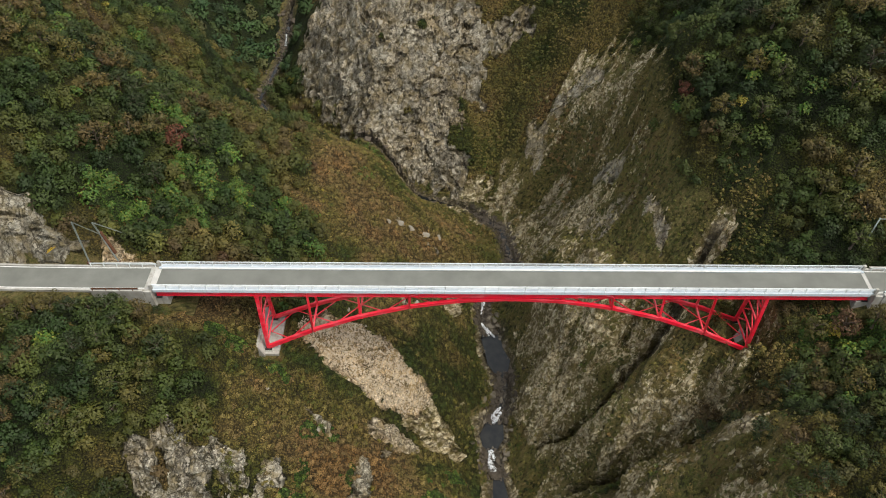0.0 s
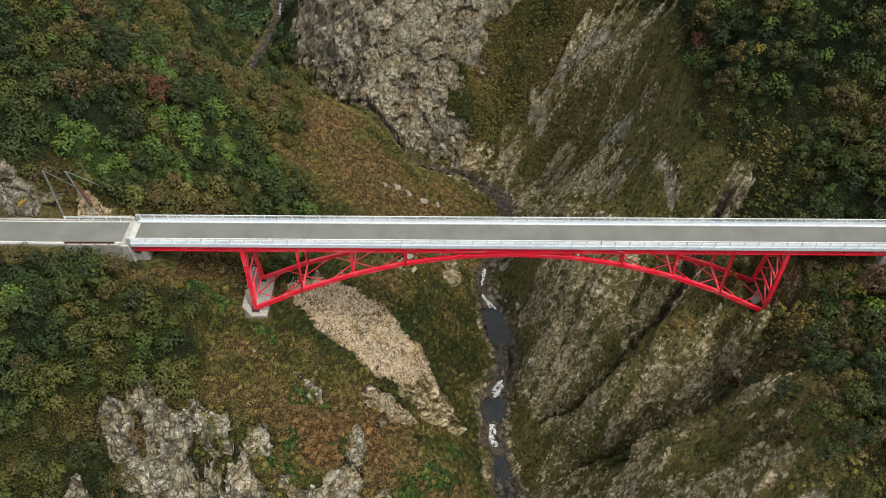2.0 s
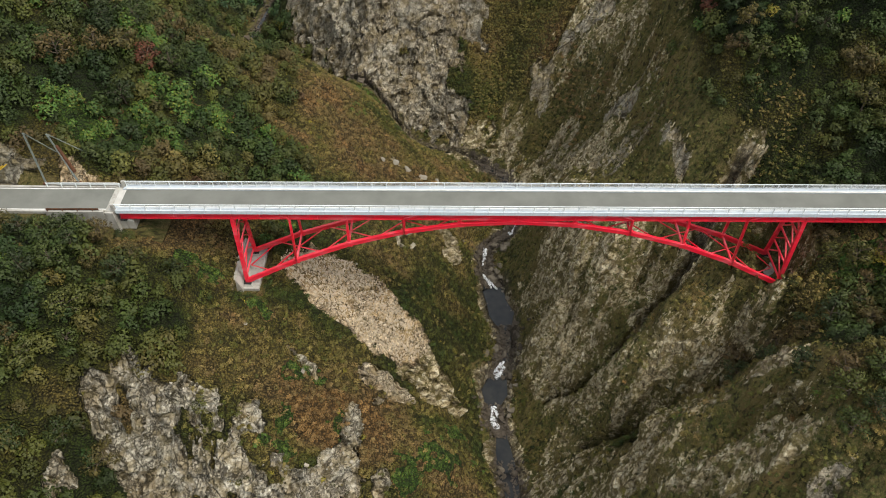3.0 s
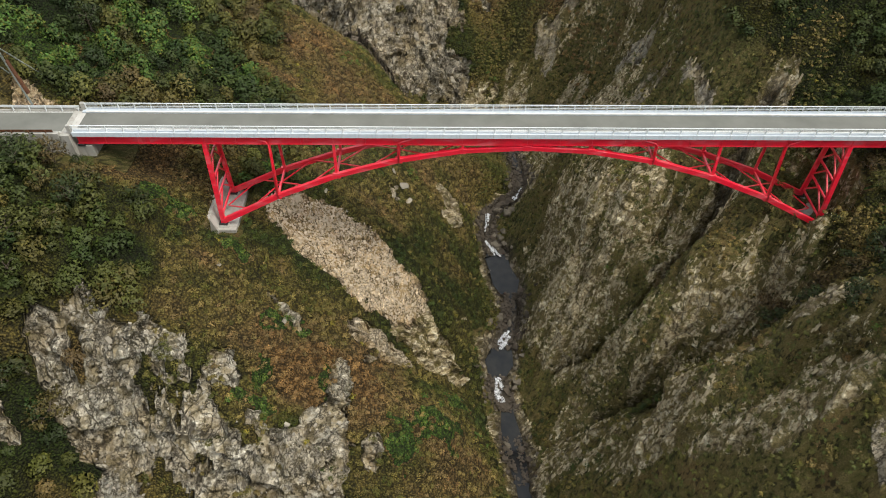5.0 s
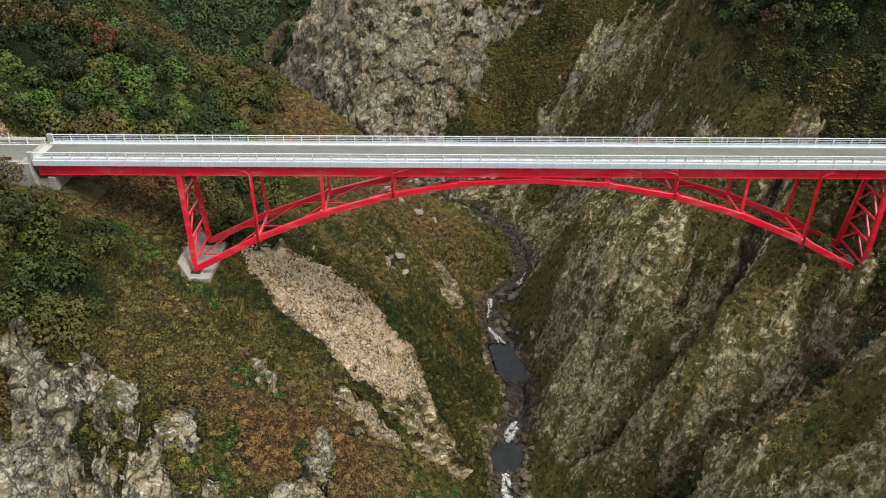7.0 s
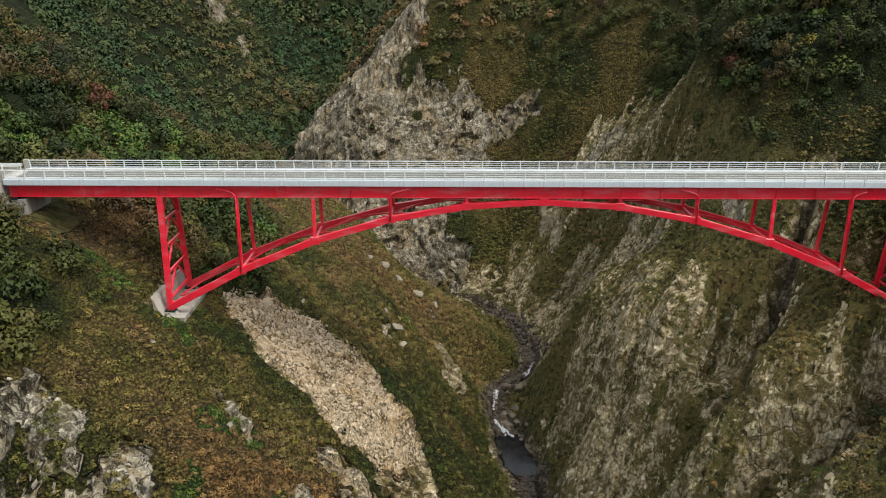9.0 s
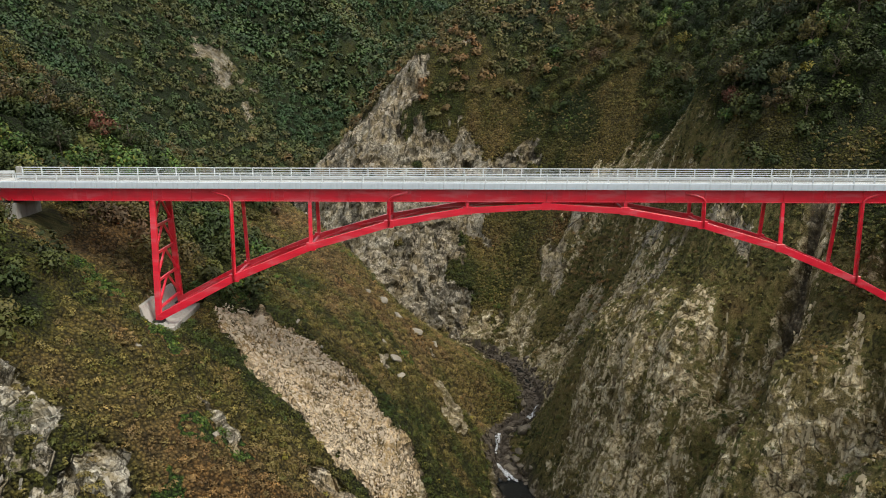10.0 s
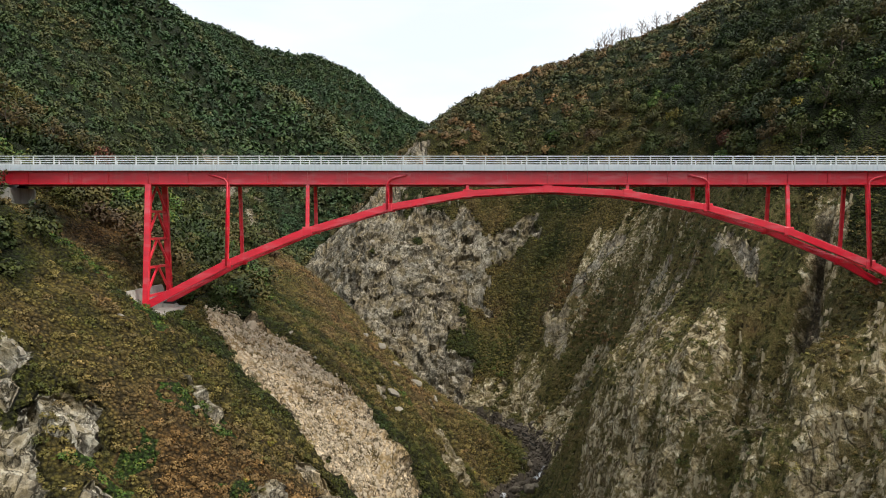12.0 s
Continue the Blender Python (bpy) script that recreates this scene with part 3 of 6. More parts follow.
# Smaller rock: (x, y, half length, half width, turn in degrees, strength, warmth, paleness)
ROCKS = [(18, 161.5, 7, 2.6, -12, 0.9, 0.2, 0.72), (-8.5, 46.5, 2.0, 2.4, 0, 1.0, 0.2, 1.0), (-21, 58.5, 2.2, 0.8, -30, 1.0, 0.2, 1.0), (-10.5, 108, 3, 1.0, -30, 0.9, 0.4, 0.9), (-7.5, 91.5, 1.4, 1.8, 0, 1.0, 0.3, 0.9), (-3, 108.5, 4, 1.2, -20, 0.8, 0.4, 0.8), (0, 101, 2.5, 5, 0, 0.7, 0.5, 0.5),
         (7.5, 188, 4, 3, 0, 0.9, 0.2, 0.8), (32.5, 141, 3.4, 2.4, -30, 1.1, 0.15, 0.85), (27, 140.5, 2.2, 3.0, 0, 1.0, 0.15, 0.8), (36.5, 113, 2.2, 5, 20, 1.0, 0.15, 0.85), (40, 93, 1.6, 4, 0, 1.05, 0.15, 0.85), (27, 121, 4, 10, 25, 0.75, 0.3, 0.55), (33, 101, 5, 5, 30, 0.85, 0.3, 0.7), (40, 133, 2.4, 9, -35, 0.9, 1.0, 0.25),
         (22, 136, 3, 5, 10, 0.8, 0.3, 0.6), (16, 160, 5, 4, 0, 0.8, 0.2, 0.6),
         (31, 64, 14, 9, 10, 0.70, 0.40, 0.35), (24, 84, 10, 17, 0, 0.72, 0.40, 0.35), (42, 62, 6, 6, 30, 0.60, 0.40, 0.35), (32, 49, 10, 6, 10, 0.80, 0.40, 0.35), (38, 43, 8, 6, 0, 0.62, 0.40, 0.35), (44, 51, 4, 3, 0, 0.75, 0.4, 0.5), (32, 84, 5, 8, 40, 0.66, 0.4, 0.4), (20, 56, 8, 9, 0, 0.6, 0.45, 0.25), (43.5, 34, 1.5, 3, -30, 1.1, 0.3, 0.9),
         (23, 112, 11, 20, 25, 0.62, 0.4, 0.4), (33, 135, 13, 15, 20, 0.46, 0.35, 0.4), (10, 132, 10, 7, 0, 0.62, 0.4, 0.3),
         (-73, 284, 5, 6, 10, 0.9, 0.1, 0.9), (-89, 297, 9, 14, 10, 0.6, 0.1, 0.7), (-69.5, 79.2, 9.5, 5.2, 0, 1.4, 0.0, 0.85), (-63, 76.2, 7.5, 2.1, 0, 1.25, 0.0, 0.72), (-52.8, 77.4, 3.4, 2.8, 0, 1.3, 1.0, 1.0)]
# Clefts: the line in plan, half width and depth
CRACKS = [([(48, 88), (45, 84.5), (42.5, 81.5), (40.5, 78.5), (36, 74), (33.5, 73)], 2.8, 3.6), ([(38, 75), (33.5, 73), (31.5, 71.2), (28.5, 68.9), (25, 68.9), (20.5, 69.4), (18.5, 68)], 1.5, 4.0), ([(47, 59.5), (43.5, 59), (40.5, 57.8), (36, 58.3), (31, 57.8), (27, 58.8), (22.5, 59)], 1.5, 3.4),
          ([(30, 96), (25, 90), (21, 84)], 1.2, 0.8), ([(36, 112), (30, 104), (24, 97)], 1.2, 0.8), ([(26, 84), (22, 78), (18, 75)], 0.9, 0.7)]


# Grassed places within the rock: (x, y, half length, half width, turn, strength)
TURF = [(39.5, 87, 4.5, 6, 25, 0.55), (38, 102, 5, 9, 0, 0.45), (46, 90, 6, 4, 0, 0.6), (30, 100, 2.5, 12, 25, 0.40), (36, 47, 6, 4, 0, 0.45), (16.5, 62, 2, 8, 0, 0.30), (29, 75, 1.6, 7, 35, 0.35), (38, 68, 2, 4, 40, 0.35),
        (44, 73, 3, 4, 0, 0.5), (24, 128, 4, 8, 20, 0.35), (-34.2, 49.2, 1.5, 0.8, 25, 0.9), (-23, 46, 0.9, 2.2, 20, 0.8), (-40, 46.5, 1.2, 1.8, -20, 0.8), (-41, 41, 1.5, 1.2, 0, 0.7), (-30, 44, 0.9, 1.8, 10, 0.8), (-37.5, 43.5, 1.0, 1.3, 0, 0.7), (-16.5, 43, 1.4, 0.8, 0, 0.7), (-27, 41, 2.0, 0.8, 0, 0.8), (-20, 50.5, 1.2, 1.2, 0, 0.6)]
# Fresh green shrubs: (x, y, radius)
FRESH = [(-20.9, 56.9, 1.6), (-18, 57.1, 1.4), (-21.8, 50.8, 1.5), (-21.7, 46.2, 1.6), (-5.4, 47.8, 2.4), (-14, 52, 1.8), (-23.7, 46.8, 1.2), (-36.7, 95.7, 3.0), (-41.3, 96.1, 2.4), (-30.1, 97.3, 1.8), (-46, 98.4, 3.0), (-51.1, 110, 3.0), (-54, 87, 4.0), (-45, 85, 3.0), (-48, 90, 3.0), (-33, 66.5, 1.8), (-36, 67, 1.5), (-26, 64, 1.5), (-41, 88, 2.2), (50, 67, 2.5), (59, 66, 4.0), (64, 62, 4.0), (0, 52, 3.0), (2, 60, 2.0), (46, 50, 2.0), (-55, 60, 3.0), (-24, 79, 1.6)]


def patch(x, y, spec):
    cx, cy, a, b, turn = spec[:5]
    c, s = math.cos(radians(turn)), math.sin(radians(turn))
    u, v = (x - cx) * c + (y - cy) * s, -(x - cx) * s + (y - cy) * c
    return np.clip(1.25 - np.hypot(u / a, v / b), 0, 1)


def soften(a, b, v):
    t = np.clip((v - a) / (b - a), 0, 1)
    return t * t * (3 - 2 * t)


def within(outline, x, y):
    """Signed distance in plan to an outline, positive inside."""
    d, odd = np.full(np.shape(x), 1e9), np.zeros(np.shape(x), bool)
    for (ax, ay), (bx, by) in zip(outline, outline[1:] + outline[:1]):
        lx, ly = bx - ax, by - ay
        s = np.clip(((x - ax) * lx + (y - ay) * ly) / (lx * lx + ly * ly), 0, 1)
        d = np.minimum(d, np.hypot(x - ax - s * lx, y - ay - s * ly))
        odd ^= ((ay > y) != (by > y)) & (x < ax + (y - ay) * lx / (ly if ly else 1e-9))
    return np.where(odd, d, -d)


def ribs(x, y):
    """Rock ribs that run down the right-hand bank, -1..1."""
    bend = 1.6 * vnoise(x / 8, y / 8, 0, 61)
    c, a = -0.65 * x + 0.76 * y + bend, 0.76 * x + 0.65 * y
    return 1 - 2.2 * np.abs(0.62 * vnoise(c / 4.4, a / 20, 0, 62) + 0.38 * vnoise(c / 1.9, a / 9, 0, 63) + 0.08) * 1.3


def bareness(x, y):
    """How rocky the land is, and how warm and how pale its stone: 0..1."""
    wx, wy = x + 4.5 * fbm(x / 7, y / 7, 0, 4, 40), y + 4.5 * fbm(x / 7, y / 7, 0, 4, 50)
    rock, warm, pale = (np.zeros(np.shape(x)) for _ in range(3))
    for spec in ROCKS:
        m = soften(0, 0.75, patch(wx, wy, spec)) * spec[5]
        warm, pale = np.where(m > rock, spec[6], warm), np.where(m > rock, spec[7], pale)
        rock = np.maximum(rock, m)
    fx, fy = fbm(x / 2.6, y / 2.6, 0, 4, 41), fbm(x / 2.6, y / 2.6, 0, 4, 51)
    for outline, fray, strength, hot, bright in OUTLINES:
        m = soften(-0.6, 0.9, within(outline, x + 2.0 * fray * fx, y + 2.0 * fray * fy)) * strength
        warm, pale = np.where(m > rock, hot, warm), np.where(m > rock, bright, pale)
        rock = np.maximum(rock, m)
    bank = water_level(x, y)[0]
    rock = np.maximum(rock, 0.80 * soften(np.where(y > 130, 1.4, 3.6), 0.4, bank))
    gully = along(CRACKS[0][0], x, y)[0]
    m = 0.95 * soften(3.2, 1.6, gully + 1.2 * fx)
    pale = np.where(m > rock, 0.1, pale)
    rock = np.maximum(rock, m)
    right = soften(13, 17, x) * soften(160, 148, y)
    for spec in TURF:
        rock = rock - spec[5] * soften(0, 0.7, patch(x + 0.7 * (wx - x), y + 0.7 * (wy - y), spec)) * (rock > 0.05)
    rock = np.maximum(rock, 0)
    rough = (0.85 + 0.6 * pale) * fbm(x / 4.4 + y / 30, y / 5.0, 0, 5, 60) * (1 - 0.55 * right) + 0.42 * (ribs(x, y) - 0.25) * right + 0.30 * vnoise(x / 1.1, y / 1.6, 0, 70)
    bare = rock + rough * np.where(rock > 0.02, 0.85, 0.1)
    mixed = 0.30 + 0.40 * soften(0.0, 0.95, bare)
    mixed = mixed * soften(0.05, 0.35, rock)
    return soften(0.34, 0.66, bare) * (1 - right) + np.maximum(mixed, 0.95 * soften(0.62, 0.95, bare)) * right, warm, pale


# The water: mid-line, level and half width; a short steep stretch is a fall.
WATER = [(13, 30, -56.2, 2.0), (13, 50, -54.6, 1.6), (11.6, 58, -53.7, 2.0), (11, 65, -53.6, 1.6), (9.8, 67.2, -53.4, 1.4), (9.6, 69.6, -52.0, 1.7), (9.9, 73, -51.9, 3.1), (10.8, 76.6, -51.85, 2.0),
         (12.2, 78.8, -50.9, 1.4), (13.2, 83, -50.5, 1.2), (12.9, 86.5, -49.85, 1.9), (12.4, 90, -49.75, 2.9), (11.4, 93.5, -49.72, 2.2), (10.8, 97.5, -49.7, 2.5), (9.2, 99.6, -48.6, 0.7), (9.1, 103, -48.3, 0.8), (9.4, 105, -46.3, 0.6),
         (12, 107.5, -45.6, 0.9), (15.3, 109, -45.2, 1.2), (16.4, 110.2, -44.1, 0.7), (16.2, 115, -43.3, 0.8), (14.4, 124, -42, 0.8), (8, 129, -41.6, 0.8), (-6, 135, -41.2, 0.9), (-26, 146, -40.6, 1.0),
         (-44, 160, -39.2, 1.2), (-53, 172, -37.8, 1.0), (-50, 188, -36.6, 0.8), (-48.3, 196, -36.2, 1.2), (-49, 199.5, -36, 1.0), (-49, 202, -34.4, 1.0), (-49.5, 210, -34.2, 2.0), (-48, 240, -32.8, 1.2)]
WATER_AT = np.array(WATER)
WATER_AT[:, 3] *= np.where(WATER_AT[:, 3] < 1.95, 0.42, 0.78)
WATER_AT[23:, 3] *= 0.35


def water_level(x, y):
    """Distance outside the water's edge, and its level there."""
    d, s = along(WATER, x, y)
    k = s * (len(WATER) - 1)
    i = np.arange(len(WATER))
    return d - np.interp(k, i, WATER_AT[:, 3]), np.interp(k, i, WATER_AT[:, 2])


ROADBED = [(-300, 92), (-140, 79), (-100, 74.3), (-80, 72.2), (-60, 71.2), (-43.6, 71.3)]
ROADBED_RIGHT = [(64.9, 71.3), (76, 71), (95, 69), (140, 60)]


def land(x, y):
    """Height of the finished ground before its rock relief."""
    z = base_height(x, y)
    near = soften(420, 180, np.hypot(x, y - 60))
    z = z + near * (1.3 * fbm(x / 14, y / 14, 0, 4, 10)) + (1 - near) * 9.0 * fbm(x / 70, y / 70, 0, 4, 20)
    z = z - 24 * np.exp(-(along([(-172, 770), (-158, 600), (-146, 480), (-110, 380)], x, y)[0] / 34) ** 2)
    for line, width, deep in CRACKS:
        d, s = along(line, x + 0.6 * vnoise(x / 3, y / 3, 0, 80), y + 0.6 * vnoise(x / 3, y / 3, 0, 81))
        z = z - deep * (1.25 * soften(width * 0.62, width * 0.28, d) + 0.6 * np.exp(-(d / width) ** 2)) * soften(0, 0.1, s) * soften(1, 0.85, s)
    out, level = water_level(x, y)
    z = z + (np.minimum(z, level - 0.45) - z) * soften(0.7, 0.0, out)
    z = np.where((out > 0.5) & (out < 3.0), np.maximum(z, level + 0.12 * (out - 0.4)), z)
    for line in (ROADBED, ROADBED_RIGHT):
        d, s = along(line, x, y)
        free = (y < 70.6) & (x > -53) & (x < 0)
        inside = soften(np.where(free, 3.3, 5.2), np.where(free, 2.7, 3.0), d) * soften(0.0, 0.004, np.where((x > -44.3) & (x < 65.2), 0, 1))
        z = z * (1 - inside) + (-0.35) * inside
    # the abutments and the footings sit in cut benches
    for bx, by, rx_, ry_, bz in ((-41.5, 71.0, 3.0, 3.6, -3.5), (-47.5, 67.2, 4.5, 1.5, -2.6), (66, 71.3, 4.0, 4.5, -2.6), (-28.1, 71.1, 1.6, 4.3, -14.7), (49.4, 71.3, 2.4, 4.4, -13.85)):
        inside = soften(1.5, 1.0, np.maximum(np.abs(x - bx) / rx_, np.abs(y - by) / ry_))
        z = np.where(z > bz, z * (1 - inside) + bz * inside, z)
    # nothing rises into the bridge
    under = soften(8, 5.5, np.abs(y - 71.3)) * ((x > -40) & (x < 62))
    return z * (1 - under) + np.minimum(z, -2.2 - 0.0 * z) * under


def free_ground(x, y):
    """True where plants may grow: off the roads, the water, the footings and the deck."""
    ok = (along(ROADBED, x, y)[0] > 3.6) & (along(ROADBED_RIGHT, x, y)[0] > 3.6) & (water_level(x, y)[0] > 1.9)
    for bx, by, a, b in ((-28.2, 71.1, 2.3, 4.9), (49.4, 71.3, 3.2, 4.8), (-41.5, 71.0, 2.6, 2.6), (-54, 77, 3.2, 2.6), (-46.2, 67.8, 2.6, 1.5)):
        ok &= np.maximum(np.abs(x - bx) / a, np.abs(y - by) / b) > 1
    for line, width, _ in CRACKS[:3]:
        ok &= along(line, x + 0.6 * vnoise(x / 3, y / 3, 0, 80), y + 0.6 * vnoise(x / 3, y / 3, 0, 81))[0] > 0.55 * width
    ok &= ~((((np.abs(y - 71.3) < 5.0) & (x > -36)) | (np.abs(y - 71.3) < 3.3)) & (x > -46) & (x < 66.5) & (land(x, y) > -7.5))
    return ok


def woods(x, y):
    """Share of tall growth, 0..1."""
    edge = x + 5 * fbm(x / 9, y / 9, 0, 3, 105)
    w = soften(-30, -37, edge) * soften(67, 62, y)
    w = np.maximum(w, soften(-22, -30, edge + 0.15 * (y - 95)) * soften(74, 79, y))
    w = np.maximum(w, soften(40, 47, x) * soften(88, 100, y) * soften(165, 150, y - x))
    w = np.maximum(w, soften(46, 51, x) * soften(60, 52, y))
    w = np.maximum(w, soften(52, 57, x))
    w = np.maximum(w, soften(150, 175, y) * soften(8, 30, x))
    return w


# (x, y, half length, half width, turn, shift of tone): greener below 0, browner above
TINTS = [(-22, 58, 18, 8, 0, 0.12), (-14, 51, 7, 5, 0, 0.30), (-20, 110, 18, 11, -20, 0.10), (-37, 86, 14, 10, 0, 0.14), (-54, 87, 14, 8, 0, -0.14), (-36, 60, 6, 8, 0, -0.10),
         (2, 66, 4, 14, 0, -0.06), (0, 56, 5, 6, 0, -0.12), (-50, 50, 12, 15, 0, -0.12), (-58, 108, 16, 14, 0, -0.10), (36, 80, 5, 8, 0, -0.25), (48, 120, 14, 22, 0, -0.15), (30, 128, 7, 14, 0, 0.12), (-46, 122, 14, 8, 0, 0.10), (-26, 65, 4, 5, 0, -0.10)]


def hue_at(x, y):
    """The leading hue of the plants: 0 dark green, through olive, to rusty brown at 0.8."""
    t = 0.48 + 0.36 * fbm(x / 13, y / 13, 0, 4, 110) + 0.16 * vnoise(x / 3.6, y / 3.6, 0, 112) - 0.20 * woods(x, y) + 0.20 * vnoise(x / 7, y / 7, 0, 114) * woods(x, y) - 0.03 * soften(-30, -60, x) * soften(140, 170, y)
    t = t - 0.22 * soften(170, 200, y)
    for spec in TINTS:
        t = t + spec[5] * soften(0, 0.6, patch(x, y, spec))
    return np.clip(t, 0, 0.80)


def canopy(x, y):
    """Height of the closed leaf cover above the soil: mounds, higher in the woods."""
    tall = woods(x, y)
    gap, who = cells(x / 1.7, y / 1.7, 0.5, 170)
    gap2, who2 = cells(x / 3.9 + 0.2 * vnoise(x, y, 0, 172), y / 3.9, 0.5, 175)
    low = 0.10 + 0.50 * np.clip(gap * 1.5, 0, 1) ** 0.7 * (0.4 + 0.6 * who)
    high = 0.2 + 1.3 * np.clip(gap2 * 1.6, 0, 1) ** 0.7 * (0.35 + 0.65 * who2) + 0.3 * low
    return low * (1 - tall) + high * tall


def leafy(x, y, rock):
    """Share of closed leaf cover, against grass and rock."""
    grassy = soften(10, 15, x) * soften(50, 46, x) * soften(24, 30, y) * soften(150, 130, y) * (1 - woods(x, y))
    near_road = np.minimum(along(ROADBED, x, y)[0], along(ROADBED_RIGHT, x, y)[0])
    return (1 - 0.85 * grassy) * soften(0.55, 0.25, rock) * soften(3.8, 5.0, near_road) * soften(1.6, 3.2, water_level(x, y)[0] + 0.8 * vnoise(x / 1.5, y / 1.5, 0, 178))


def fresh_at(x, y):
    """True in the patches of fresh green."""
    out = np.zeros(np.shape(x), bool)
    for fx, fy, fr in FRESH:
        out |= np.hypot(x - fx, y - fy) < fr * (0.95 + 0.6 * vnoise(x / 1.2, y / 1.2, 0, 121))
    return out


def tone_at(x, y, rng):
    t = np.clip(hue_at(x, y) + rng.normal(0, 0.075, len(x)), 0, 0.80)
    fresh = (vnoise(x / 5.5, y / 5.5, 0, 120) > 0.74) & (rng.random(len(x)) < 0.7)
    fresh |= fresh_at(x, y) & (rng.random(len(x)) < 0.85)
    t = np.where(fresh & (t < 0.6), 0.92 + 0.01 * rng.random(len(x)), t)
    gold = rng.random(len(x)) < 0.004
    return np.where(gold, 0.98, t)


def steps(lo, hi, fine_lo, fine_hi, d, grow):
    mid = list(np.arange(fine_lo, fine_hi + d / 2, d))
    up, s = [mid[-1]], d
    while up[-1] < hi:
        s *= grow
        up.append(up[-1] + s)
    down, s = [mid[0]], d
    while down[-1] > lo:
        s *= grow
        down.append(down[-1] - s)
    return np.array(down[:0:-1] + mid + up[1:])


def skin(x, y, z, up):
    """How far the finished surface stands out from the land along its normal (up: the normal's z), with its masks."""
    rock, warm, pale = bareness(x, y)
    steep = soften(0.52, 0.40, up)
    rock = np.maximum(rock, 0.5 * steep * soften(-.2, .3, fbm(x / 5, y / 5, 0, 3, 90)))
    # tilted, cracked blocks where the rock is bare, mounds of leaves elsewhere
    u, v, w = x * 0.8 + z * 0.5, y, z * 0.9 - x * 0.45
    bend = 0.8 * fbm(x / 3, y / 3, z / 3, 3, 33)
    gap, who = cells(u / 3.4 + bend, v / 2.4 + bend, w / 4.2, 5, 1.7)
    gap2, who2 = cells(u / 1.5 + bend, v / 1.15, w / 1.7 - bend, 15, 1.9)
    ridge = 1 - np.abs(fbm((x * 0.8 - y * 0.35) / 4.2, (y + 0.4 * z) / 9.0, z / 9, 4, 31)) * 2.6
    relief = (who - 0.5) * 1.15 + (who2 - 0.5) * 0.50 + np.clip(gap * 6, 0, 1) * 0.25 + np.clip(gap2 * 6, 0, 1) * 0.12 + 0.25 * ridge + 0.9 * fbm(x / 7, y / 7, z / 7, 3, 30) - 0.4
    right = soften(13, 17, x) * soften(160, 148, y)
    rib = ribs(x, y)
    c, a = -0.65 * x + 0.76 * y, 0.76 * x + 0.65 * y
    slats = 1 - 2.4 * np.abs(vnoise(c / 0.95 + bend, a / 3.4, 0, 66))
    cut = soften(0, 0.5, patch(x, y, (-69.5, 78.6, 11, 6, 10)))
    relief = relief * (1 - 0.75 * soften(-0.5, 1.0, within(SCREE_FAN, x, y)))
    high = soften(134, 140, y)
    sheer = 1 - 2.2 * np.abs(fbm((x + 0.3 * y) / 3.0 + bend, z / 9.0, y / 9.0, 4, 38))
    relief = relief * (1 - 0.15 * high) + high * (0.3 * sheer + 1.0 * fbm(x / 9, y / 9, z / 9, 3, 39) - 0.4) * (1 - 0.45 * soften(8, 2, x) * soften(62, 58, y)) * (1 - 0.75 * cut)
    relief = relief * (1 - 0.62 * right) + right * (1.0 * rib + 0.5 * slats)
    bed = water_level(x, y)[0]
    road = np.minimum(along(ROADBED, x, y)[0], along(ROADBED_RIGHT, x, y)[0])
    calm = soften(3.0, 5.0, road) * (0.25 + 0.75 * soften(0.3, 2.5, bed))
    for line, width, _ in CRACKS[:3]:
        calm = calm * (0.5 + 0.5 * soften(0.3 * width, 1.1 * width + 0.3, along(line, x + 0.6 * vnoise(x / 3, y / 3, 0, 80), y + 0.6 * vnoise(x / 3, y / 3, 0, 81))[0]))
    soft = 0.35 * fbm(x / 2.2, y / 2.2, 0, 3, 35) + right * 0.8 * rib
    green = leafy(x, y, rock)
    for bx, by, a, b in ((-28.2, 71.1, 2.1, 4.6), (49.4, 71.3, 3.0, 4.8), (-41.5, 71.0, 2.6, 2.6)):
        green = green * soften(0.95, 1.15, np.maximum(np.abs(x - bx) / a, np.abs(y - by) / b))
    push = (rock * relief * 1.05 + (1 - rock) * soft + green * (canopy(x, y) - 0.1)) * calm * soften(420, 240, np.hypot(x, y - 60))
    return push, rock, warm, pale, green, bed


def surface(x, y):
    """Height of the finished surface."""
    e = 0.4
    z = land(x, y)
    gx, gy = (land(x + e, y) - land(x - e, y)) / (2 * e), (land(x, y + e) - land(x, y - e)) / (2 * e)
    slope = np.sqrt(1 + gx * gx + gy * gy)
    return z + skin(x, y, z, 1 / slope)[0] * slope * 0.92


